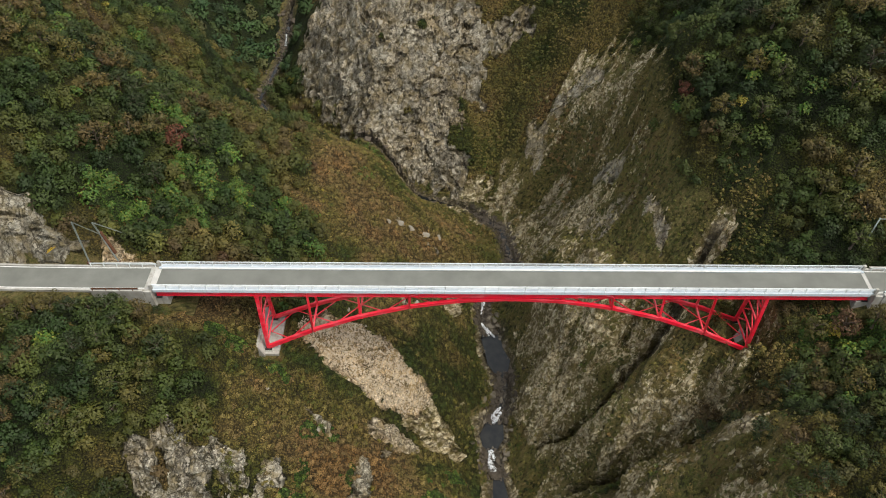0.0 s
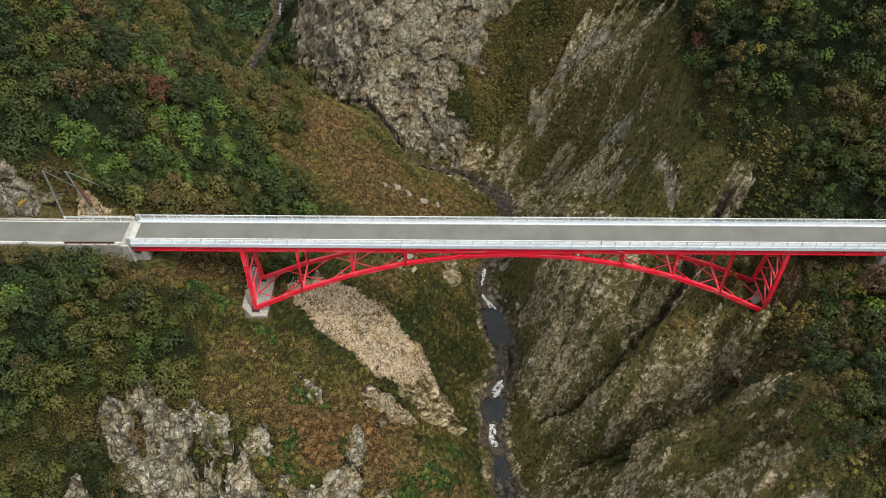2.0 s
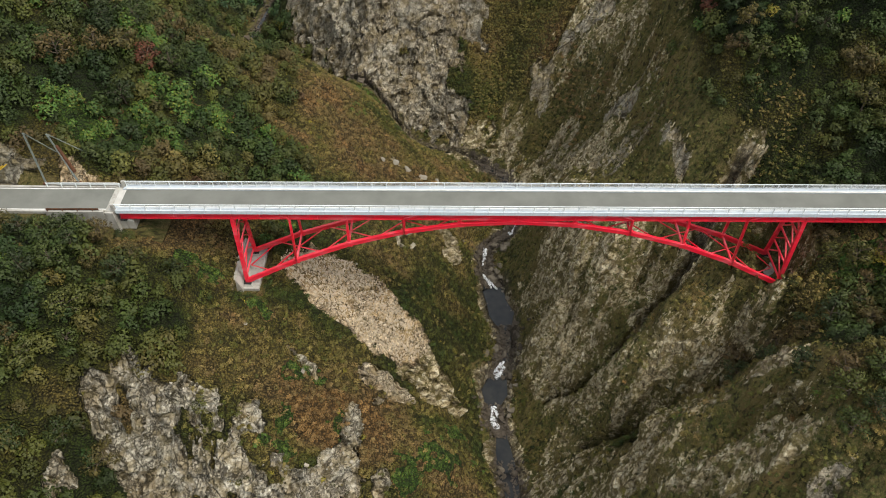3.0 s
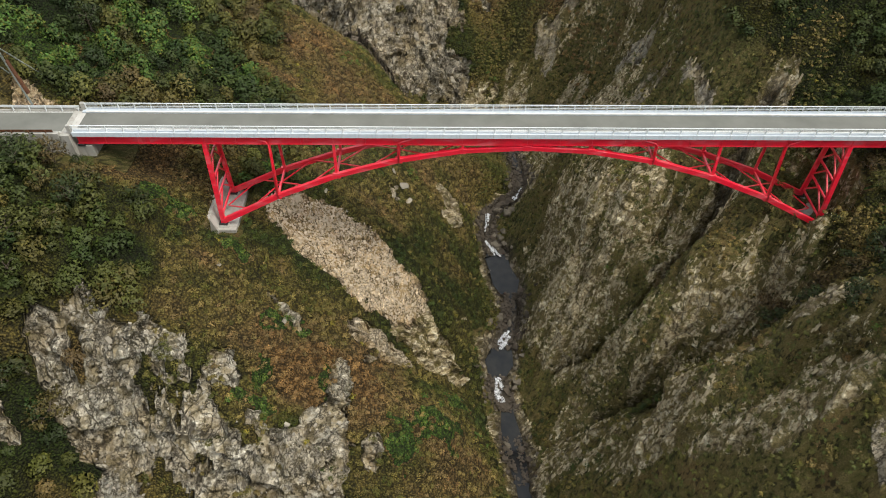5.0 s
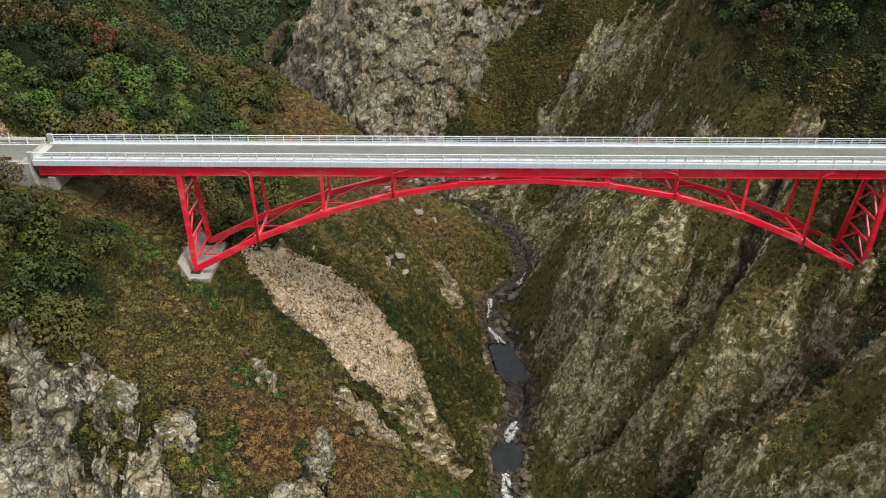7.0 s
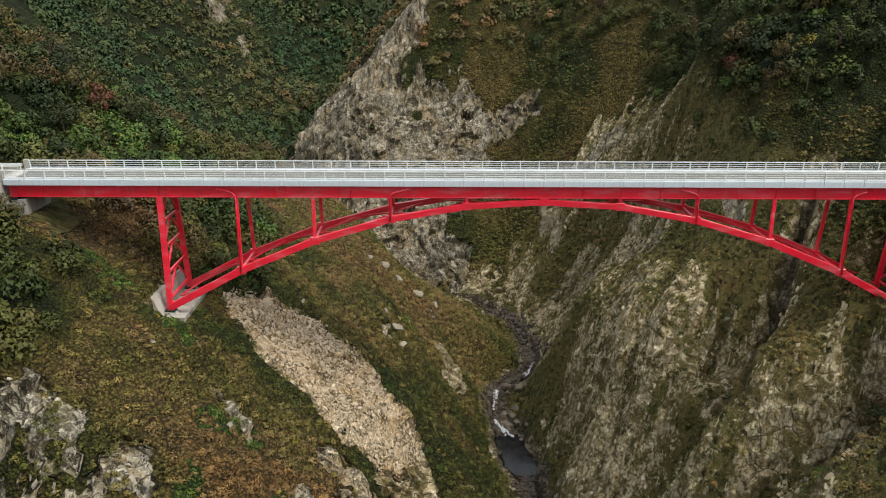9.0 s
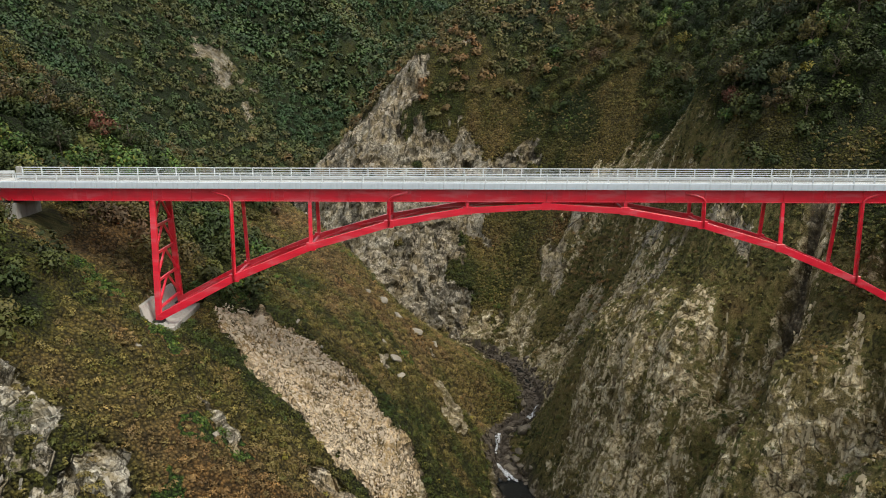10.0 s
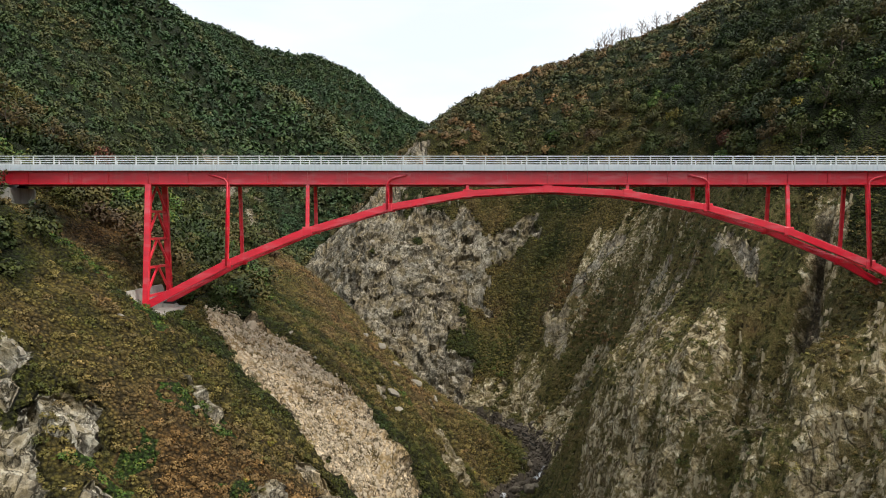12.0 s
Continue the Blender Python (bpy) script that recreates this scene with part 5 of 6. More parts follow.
def leaning_frame(foot, apex, stay, rusty):
    """A rockfall post: a leg, a back stay and a spreader."""
    ob = new("rockfall_post")
    ob.location = foot
    tagged(ob, "tall leaning galvanised rockfall post with a back stay", "post", "rockfall posts beside the road")
    f, a, s = Vector((0, 0, 0)), Vector(apex) - Vector(foot), Vector(stay) - Vector(foot)
    bm = bmesh.new()
    beam(bm, f, a, 0.16, 0.20)
    part("leg", bm, STEEL, ob)
    bm = bmesh.new()
    beam(bm, a, s, 0.12, 0.12)
    part("back_stay", bm, STEEL, ob)
    bm = bmesh.new()
    slab(bm, -0.3, 0.3, -0.3, 0.3, -0.6, 0.06, 0.03)
    part("base_plate", bm, RUST, ob)
    if rusty:
        bm = bmesh.new()
        beam(bm, a.lerp(f, 0.25) + Vector((0.1, 0.16, 0)), a.lerp(f, 0.8) + Vector((0.3, 0.16, 0)), 0.42, 0.30)
        part("rusty_sleeve", bm, RUST, ob, "rusted brown channel section")
    return ob


leaning_frame((-55.2, 74.9, 0.1), (-55.1, 75.4, 8.3), (-54.4, 79.0, 2.2), False)
leaning_frame((-50.6, 74.9, 0.2), (-52.2, 75.6, 8.0), (-50.6, 79.6, 1.6), True)

for k in range(3):
    bm = bmesh.new()
    beam(bm, (0, 0, 0.1), (1.5, 0.55, 1.05), 0.12, 0.12, edge=0.02)
    ob = new("barrier_bar", mesh_of("barrier_bar", bm, YELLOW))
    bx, by = -62.3 + k * 0.55, 74.9 + 0.04 * k
    ob.location = (bx, by, float(surface(np.array([bx + 0.7]), np.array([by + 0.25]))[0]) - 0.35)
    tagged(ob, "yellow striped barrier bar leaning on the rock cut", "barrier", "yellow bars beside the road")


def utility_pole(x, y):
    ob = new("utility_pole")
    ob.location = (x, y, float(land(np.array([x]), np.array([y]))[0]) - 0.3)
    tagged(ob, "grey steel roadside pole with a short cross arm", "pole")
    bm = bmesh.new()
    tube(bm, [(0, 0, 0), (0, 0, 4), (0, 0, 8.2)], 0.11)
    part("shaft", bm, STEEL, ob, smooth=True)
    bm = bmesh.new()
    slab(bm, -0.15, 1.3, -0.05, 0.05, 7.9, 8.02)
    part("cross_arm", bm, STEEL, ob)


utility_pole(66.0, 77.2)
# ---------------------------------------------------------------- many small faces at once
def leaf_quads(centre, size, facing, rng, corners=4):
    """Small leaf sprays: one bent quad at each centre, roughly facing its way."""
    n = len(centre)
    nrm = facing + rng.normal(0, 0.55, (n, 3))
    nrm /= np.linalg.norm(nrm, axis=1)[:, None]
    a = np.cross(nrm, rng.normal(0, 1, (n, 3)))
    a /= np.linalg.norm(a, axis=1)[:, None]
    b = np.cross(nrm, a)
    s = size[:, None]
    stretch = rng.uniform(0.6, 1.0, (n, 1))
    droop = nrm * s * rng.uniform(-0.35, 0.1, (n, 1))
    if corners == 3:
        s = s * 1.25
        return np.stack([centre - a * s + droop, centre + (0.5 * a - 0.8 * stretch * b) * s, centre + (0.5 * a + 0.8 * stretch * b) * s], 1)
    return np.stack([centre - a * s + droop, centre - b * s * stretch, centre + a * s + droop, centre + b * s * stretch], 1)


def quad_mesh(name, faces, material, tone=None, facing=None, shade=None):
    n, k = faces.shape[:2]
    me = bpy.data.meshes.new(name)
    me.vertices.add(n * k)
    me.vertices.foreach_set("co", faces.astype(np.float32).ravel())
    me.loops.add(n * k)
    me.loops.foreach_set("vertex_index", np.arange(n * k))
    me.polygons.add(n)
    me.polygons.foreach_set("loop_start", np.arange(0, n * k, k))
    me.update(calc_edges=True)
    if facing is not None:
        # the crown's round form leads the shading, each leaf tips it a little
        leaf = np.cross(faces[:, 1] - faces[:, 0], faces[:, 2] - faces[:, 0])
        leaf /= np.linalg.norm(leaf, axis=1)[:, None] + 1e-9
        leaf *= np.where((leaf * facing).sum(1) < 0, -1, 1)[:, None]
        out = facing / (np.linalg.norm(facing, axis=1)[:, None] + 1e-9) + 0.55 * leaf
        out /= np.linalg.norm(out, axis=1)[:, None] + 1e-9
        me.normals_split_custom_set_from_vertices(np.repeat(out, k, 0))
    if tone is not None:
        me.attributes.new("tone", "FLOAT", "POINT").data.foreach_set("value", np.repeat(tone, k).astype(np.float32))
    if shade is not None:
        me.attributes.new("shade", "FLOAT", "POINT").data.foreach_set("value", np.repeat(shade, k).astype(np.float32))
    me.materials.append(material)
    return me


# ---------------------------------------------------------------- the stream
def smooth_way():
    """The water's mid-line in short steps: x, y, level, half width."""
    k = np.linspace(0, len(WATER) - 1, 420)
    i = np.arange(len(WATER))
    return np.stack([np.interp(k, i, WATER_AT[:, c]) for c in range(4)], 1)


def build_stream():
    way = smooth_way()
    step = np.gradient(way[:, :2], axis=0)
    step /= np.linalg.norm(step, axis=1)[:, None] + 1e-9
    side = np.stack([-step[:, 1], step[:, 0]], 1)
    bm = bmesh.new()
    rows = []
    for i, (x, y, z, w) in enumerate(way):
        reach = w + 0.35
        rows.append([bm.verts.new((x + side[i, 0] * reach * o, y + side[i, 1] * reach * o, z)) for o in (-1, -0.5, 0, 0.5, 1)])
    for a, b in zip(rows, rows[1:]):
        for k in range(4):
            bm.faces.new((a[k], a[k + 1], b[k + 1], b[k]))
    bmesh.ops.recalc_face_normals(bm, faces=bm.faces)
    tagged(new("stream_water", mesh_of("stream_water", bm, WATER_SKIN, True)), "dark slow water in pools at the gorge floor", "stream", kind="structure")


def white_water(i0, label, wide=1.0, seed=0):
    """Broken white water down one fall: a crowd of small foam flakes from the lip to the pool."""
    rng = np.random.default_rng(seed)
    lo, hi = WATER_AT[i0], WATER_AT[i0 + 1]
    n = 760
    s = np.clip(rng.beta(2.2, 1.6, n) * 1.5 - 0.2, -0.15, 1.5)
    k = rng.integers(0, 9, n)
    lane, s = rng.uniform(-0.9, 0.9, 9)[k], np.clip(rng.uniform(-0.1, 1.25, 9)[k] + rng.normal(0, 0.16, n), -0.15, 1.45)
    off = (lane + rng.normal(0, 0.13, n)) * wide * (0.55 + 0.35 * np.clip(s, 0, 1.5))
    way = (lo[:2] - hi[:2]) / np.linalg.norm(lo[:2] - hi[:2])
    p = hi[:2] + (lo[:2] - hi[:2]) * s[:, None] + np.stack([-way[1] * off, way[0] * off], 1)
    z = lo[2] + (hi[2] - lo[2]) * np.clip(1 - s, 0, 1) ** 0.8 + 0.16 + 0.14 * rng.random(n)
    d = np.zeros((n, 3)) + np.array([0, 0, 1.6])
    quads = leaf_quads(np.stack([p[:, 0], p[:, 1], z], 1), rng.uniform(0.06, 0.17, n), d, rng, 3)
    tagged(new("waterfall", quad_mesh("waterfall", quads, FOAM)), label, "waterfall", kind="stuff")


build_stream()
for i0, wide, seed in ((4, 1.1, 1), (7, 1.3, 2), (13, 0.8, 3), (15, 0.6, 4), (18, 0.6, 5), (29, 0.9, 6)):
    white_water(i0, "broken white water falling between boulders into a pool", wide, seed)


def boulder_mesh(name, seed, material, squash=0.72, grain=1.0):
    rng = np.random.default_rng(seed)
    bm = bmesh.new()
    bmesh.ops.create_icosphere(bm, subdivisions=2, radius=1.0)
    cuts = [(Vector(rng.normal(0, 1, 3)).normalized(), 0.45 + 0.30 * rng.random()) for _ in range(13)]
    for v in bm.verts:
        for n, d in cuts:
            over = v.co.dot(n) - d
            if over > 0:
                v.co -= n * over
        v.co *= 1 + 0.09 * grain * noise.noise(v.co * 2.3 + Vector((seed, 0, 0)))
        v.co.z *= squash
    return mesh_of(name, bm, material)


BOULDERS = [boulder_mesh("boulder", 10 + k, BOULDER) for k in range(6)]
rng = np.random.default_rng(7)


def set_boulders(rows):
    """Rows of x, y, radius, label and mesh: boulders half sunk where they lie."""
    zs = surface(np.array([r[0] for r in rows]), np.array([r[1] for r in rows]))
    for (x, y, r, label, me), z in zip(rows, zs):
        ob = new("boulder", me)
        out, level = water_level(np.array([x]), np.array([y]))
        z = max(float(z), float(level[0]) - 0.12) if out[0] < 0.4 else z
        ob.matrix_world = pose(x, y, float(z) + (0.10 if "stream" in label else -0.12) * r, rng.uniform(-20, 20), rng.uniform(-20, 20), rng.uniform(0, 360)) @ Matrix.Diagonal((r, r * rng.uniform(0.6, 1.1), r * rng.uniform(0.7, 1.1), 1))
        tagged(ob, label, "boulder", "boulders along the stream")


way = smooth_way()
span = way[(way[:, 1] > 56) & (way[:, 1] < 128)]
rows = []
for k in range(230):
    x, y, z, w = span[rng.integers(len(span))]
    s = rng.choice((-1, 1))
    calm = (70 < y < 76.5) or (87 < y < 97.5)
    off = w + rng.uniform(0.1, 2.0) if calm else w * 0.4 + abs(rng.normal(0, 1.6))
    r = float(np.clip(rng.lognormal(-1.05, 0.55), 0.14, 1.2))
    rows.append((x + s * off, y + rng.uniform(-0.8, 0.8), r, "grey-brown boulder at the edge of the stream" if r > 0.4 else "small brown stone beside the stream water", BOULDERS[k % 6]))
for k, (x, y, r) in enumerate(((10.9, 99.6, 1.35), (11.8, 100.6, 1.2), (10.6, 101.2, 1.1), (12.4, 99.3, 0.9), (11.2, 98.9, 0.8), (12.6, 101.4, 1.0), (13.2, 104.6, 1.5), (14.3, 105.6, 1.2), (8.6, 80.2, 1.3), (14.9, 80.0, 0.9), (12.8, 69.3, 1.0), (7.2, 69.0, 0.9), (12.4, 68.0, 0.8))):
    rows.append((x, y, r, "large angular boulder heaped among others in the stream bed", BOULDERS[k % 6]))
rows.append((-20.7, 76.4, 1.15, "single pale rounded boulder at the head of the scree", boulder_mesh("boulder", 31, SCREE, 0.85)))
pale_block = boulder_mesh("boulder", 33, CRAG_STONE)
for x, y, r in ((-30.5, 79, 0.6), (-24, 81, 0.45), (-17, 79.5, 0.6), (-14, 78, 0.5), (-27.5, 60.5, 0.5), (-20.0, 57.5, 0.65), (-9.5, 108.5, 1.2), (-7.0, 109.8, 1.0), (-4, 111, 1.1), (-11.5, 107, 1.0), (-8, 94, 0.8), (-6.3, 92.5, 1.3), (-5.5, 90.5, 0.9), (-1, 113, 0.9)):
    rows.append((x, y, r, "pale stone lying among the low shrubs of the slope", pale_block))
set_boulders(rows)

# loose scree: the larger blocks singly, the rest as one spread
SCREE_BLOCKS = [boulder_mesh("stone", 50 + k, SCREE, 0.6, 1.6) for k in range(5)]
placed = 0
small, large = [], []
while placed < 5200:
    x, y = rng.uniform(-25, -1), rng.uniform(65, 79)
    if within(SCREE_FAN, np.array([x]), np.array([y]))[0] < rng.normal(0.35, 0.3):
        continue
    if placed % 26 == 0:
        large.append((x, y))
    else:
        small.append((x, y, float(np.clip(rng.lognormal(-2.45, 0.5), 0.05, 0.26))))
    placed += 1
for k, ((x, y), z) in enumerate(zip(large, surface(*np.array(large).T))):
    r = rng.uniform(0.16, 0.38)
    ob = new("stone", SCREE_BLOCKS[k % 5])
    ob.parent = ground
    ob.matrix_world = pose(x, y, float(z) + 0.08, *rng.uniform(0, 360, 3)) @ Matrix.Diagonal((r, r * 0.8, r * 0.7, 1))
# ---------------------------------------------------------------- foliage
def bushes(x, y, r, high, tone, sprays, leaf, rng, lobes=5, sink=0.15, lift=0.0):
    """Leaf sprays of many bushes at once: each a heap of lobes standing on the land."""
    n = len(x)
    z = land(x, y) - sink * r + lift
    lobe = rng.normal(0, 1, (n, lobes, 3))
    lobe /= np.linalg.norm(lobe, axis=2)[:, :, None]
    lobe[:, :, 2] = np.abs(lobe[:, :, 2])
    lobe *= rng.uniform(0.25, 0.62, (n, lobes, 1))
    which = rng.integers(0, lobes, (n, sprays))
    c = np.take_along_axis(lobe, which[:, :, None], 1)
    d = rng.normal(0, 1, (n, sprays, 3))
    d /= np.linalg.norm(d, axis=2)[:, :, None]
    d[:, :, 2] = np.where(d[:, :, 2] < -0.25, -d[:, :, 2], d[:, :, 2])
    p = c + d * rng.uniform(0.40, 0.56, (n, sprays, 1))
    scale = np.stack([r, r, high], 1)[:, None, :]
    pos = p * scale + np.stack([x, y, z], 1)[:, None, :]
    size = (leaf[:, None] * rng.uniform(0.6, 1.3, (n, sprays))).ravel()
    t = np.repeat(tone, sprays) + rng.normal(0, 0.015, n * sprays)
    whole = (0.55 * d + 0.9 * p / scale.mean() * r.mean() + np.array([0, 0, 0.25])).reshape(-1, 3)
    return leaf_quads(pos.reshape(-1, 3), size, (d + np.array([0, 0, 0.35])).reshape(-1, 3), rng, 3), np.clip(t, 0, 1), whole


def scatter(x0, x1, y0, y1, step, rng, shake=0.55):
    gx, gy = np.meshgrid(np.arange(x0, x1, step), np.arange(y0, y1, step))
    n = gx.size
    return gx.ravel() + rng.uniform(-shake, shake, n) * step, gy.ravel() + rng.uniform(-shake, shake, n) * step


def grow(name, label, category, x, y, r, high, tone, sprays, leaf, rng, material, **more):
    quads, t, facing = bushes(x, y, r, high, tone, sprays, leaf, rng, **more)
    shade = np.repeat(np.clip(rng.normal(0.5, 0.20, len(x)), 0, 1), sprays)
    return tagged(new(name, quad_mesh(name, quads, material, t, facing, shade)), label, category, kind="stuff")


def plant_shrubs():
    rng = np.random.default_rng(21)
    x, y = scatter(-66, 62, 34, 176, 0.82, rng)
    rock = bareness(x, y)[0]
    tall = woods(x, y)
    keep = free_ground(x, y) & (rng.random(len(x)) > tall) & ((rock < 0.32 + 0.30 * rng.random(len(x))) | ((vnoise(x / 2.4, y / 2.4, 0, 171) > 0.42) & (x < 5) & (y < 60))) & (along(ROADBED, x, y)[0] > 4.0)
    grassy = (x > 14) & (x < 47)
    keep &= ~grassy | (rng.random(len(x)) < np.where(y < 57, 0.62, np.where(y > 125, 0.75, 0.22)))
    x, y = x[keep], y[keep]
    r = rng.uniform(0.45, 0.85, len(x))
    grow("shrub_cover", "low dense shrubs in brown and olive autumn leaf", "shrubs", x, y, r, r * rng.uniform(0.7, 1.05, len(x)), tone_at(x, y, rng), 92, 0.062 + 0.034 * r, rng, LEAVES, lobes=4, lift=0.75 * canopy(x, y) - 0.1)


def plant_thickets():
    rng = np.random.default_rng(22)
    x, y = scatter(-84, 84, 34, 180, 2.25, rng, 0.45)
    rock = bareness(x, y)[0]
    keep = free_ground(x, y) & (np.abs(x) < 40 + 0.42 * y) & (rng.random(len(x)) < woods(x, y)) & (rock < 0.45) & (along(ROADBED, x, y)[0] > 4.8)
    x, y = x[keep], y[keep]
    r = rng.choice((1.2, 1.5, 1.8, 2.3), len(x)) * rng.uniform(0.85, 1.15, len(x))
    tone = tone_at(x, y, rng)
    tone = np.where((x > 38) & (tone < 0.85), tone * 0.92, tone)
    grow("thicket", "dense leafy thicket of green, olive and brown crowns", "thicket", x, y, r, r * rng.uniform(1.0, 1.7, len(x)), tone, 290, 0.11 + 0.045 * r, rng, THICKET, lobes=7, lift=0.3 * canopy(x, y) + 0.35 * r)


def plant_grass():
    rng = np.random.default_rng(23)
    x, y = scatter(8, 60, 30, 172, 0.55, rng)
    rock = bareness(x, y)[0]
    keep = free_ground(x, y) & (rng.random(len(x)) > woods(x, y)) & (rng.random(len(x)) > 0.25 + 0.75 * rock)
    x, y = x[keep], y[keep]
    x2, y2 = scatter(-46, 8, 36, 150, 1.15, rng)
    rock2 = bareness(x2, y2)[0]
    keep2 = free_ground(x2, y2) & (rng.random(len(x2)) > 0.45) & (rock2 > 0.12) & (rock2 < 0.75)
    x, y = np.r_[x, x2[keep2]], np.r_[y, y2[keep2]]
    r = rng.uniform(0.28, 0.62, len(x))
    tone = np.clip(0.34 + 0.5 * fbm(x / 10, y / 10, 0, 3, 130) + rng.normal(0, 0.1, len(x)), 0, 1)
    grow("grass_tufts", "tufts of olive and straw-coloured grass on rock", "grass", x, y, r, r * 0.75, tone, 26, 0.09 + 0.06 * r, rng, GRASSES, lobes=2, lift=surface(x, y) - land(x, y) + 0.05)


def plant_far_woods():
    rng = np.random.default_rng(24)
    x, y = scatter(-30, 170, 174, 250, 3.1, rng)
    rock = bareness(x, y)[0]
    keep = (rock < 0.4)
    x, y = x[keep], y[keep]
    r = rng.uniform(1.5, 2.9, len(x))
    tone = np.clip(0.66 + 0.45 * fbm(x / 25, y / 25, 0, 4, 140) + rng.normal(0, 0.13, len(x)), 0, 1)
    grow("hill_wood", "mixed autumn woodland covering the hill behind the gorge", "woodland", x, y, r, r * rng.uniform(0.9, 1.3, len(x)), tone, 130, 0.21 + 0.05 * r, rng, FOREST, lobes=7)
    x, y = scatter(-235, -6, 150, 335, 3.3, rng)
    rock = bareness(x, y)[0]
    keep = (rock < 0.5) & (water_level(x, y)[0] > 4) & ((x < -40) | (y > 215)) & (x > -0.66 * y) & (woods(x, y) * (y < 182) < 0.5)
    x, y = x[keep], y[keep]
    r = rng.uniform(1.9, 3.4, len(x))
    tone = np.clip(0.34 + 0.5 * fbm(x / 30, y / 30, 0, 4, 150) + rng.normal(0, 0.12, len(x)), 0, 1)
    grow("valley_wood", "dark green and brown woodland in the side valley", "woodland", x, y, r, r * rng.uniform(0.9, 1.5, len(x)), tone, 120, 0.27 + 0.06 * r, rng, FOREST, lobes=7)
    x, y = scatter(-330, 70, 330, 900, 6.2, rng)
    keep = (x / y < 0.06) & (x / y > -0.62)
    x, y = x[keep], y[keep]
    r = rng.uniform(3.0, 4.8, len(x))
    tone = np.clip(0.16 + 0.4 * fbm(x / 60, y / 60, 0, 4, 160) + 0.14 * soften(-0.26, -0.22, x / y) * soften(640, 560, y) + rng.normal(0, 0.10, len(x)), 0, 1)
    grow("mountain_forest", "dense dark green forest on the far mountainside", "forest", x, y, r, r * rng.uniform(1.1, 1.9, len(x)), tone, 60, 0.55 + 0.09 * r, rng, FOREST, lobes=6)


plant_shrubs()
plant_thickets()
plant_grass()
plant_far_woods()


# ---------------------------------------------------------------- single trees
def tree_kind(seed, high, wide):
    """A tree with a tapered trunk, limbs and a crown of leaf clumps, standing at the origin."""
    rng = np.random.default_rng(seed)
    root = new("tree")
    lean = rng.normal(0, 0.05, 2)
    bm = bmesh.new()
    rings = []
    for k in range(7):
        s = k / 6
        cx, cy, r = lean[0] * high * s, lean[1] * high * s, 0.03 * high * (1 - 0.75 * s) + (0.03 * high if k == 0 else 0)
        rings.append([bm.verts.new((cx + r * math.cos(a * math.tau / 7), cy + r * math.sin(a * math.tau / 7), high * 0.8 * s - 0.4 * (k == 0))) for a in range(7)])
    for a, b in zip(rings, rings[1:]):
        for j in range(7):
            bm.faces.new((a[j], a[(j + 1) % 7], b[(j + 1) % 7], b[j]))
    part("trunk", bm, BARK, root)
    clumps = []
    for k in range(9):
        ang, s = k * 2.4 + rng.uniform(-0.4, 0.4), 0.32 + 0.055 * k
        start = Vector((lean[0] * high * s, lean[1] * high * s, high * 0.8 * s))
        reach = wide * rng.uniform(0.45, 0.8) * (1.15 - 0.6 * abs(s - 0.5))
        tip = start + Vector((math.cos(ang) * reach, math.sin(ang) * reach, high * rng.uniform(0.10, 0.24)))
        bm = bmesh.new()
        tube(bm, [start, start.lerp(tip, 0.55) + Vector((0, 0, 0.05 * high)), tip], 0.011 * high, 5)
        part("limb", bm, BARK, root)
        clumps.append((tip, wide * rng.uniform(0.30, 0.46)))
    clumps.append((Vector((lean[0] * high, lean[1] * high, high * 0.93)), wide * 0.42))
    quads, ways = [], []
    middle = np.array([lean[0] * high * 0.6, lean[1] * high * 0.6, high * 0.5])
    for c, r in clumps:
        n = 112
        d = rng.normal(0, 1, (n, 3))
        d /= np.linalg.norm(d, axis=1)[:, None]
        lump = 1 + 0.28 * np.sin(d[:, 0] * 5 + seed) * np.cos(d[:, 1] * 4 - seed)
        pos = np.array(c) + d * (r * lump * rng.uniform(0.65, 1.05, n))[:, None] * np.array([1, 1, 0.75])
        quads.append(leaf_quads(pos, rng.uniform(0.11, 0.25, n) * (0.6 + 0.12 * wide), d + np.array([0, 0, 0.4]), rng, 3))
        ways.append(0.8 * d + 0.6 * (pos - middle) / wide + np.array([0, 0, 0.2]))
    crown = new("crown", quad_mesh("crown", np.concatenate(quads), TREE_LEAVES, None, np.concatenate(ways)))
    crown.parent = root
    return root


KINDS = [tree_kind(60, 5.0, 2.4), tree_kind(61, 6.2, 2.9), tree_kind(62, 4.4, 2.6), tree_kind(63, 7.0, 2.6), tree_kind(64, 5.6, 3.2)]
LABELS = ("leafy green tree with a rounded crown on the slope", "tall leafy tree with an uneven autumn crown")


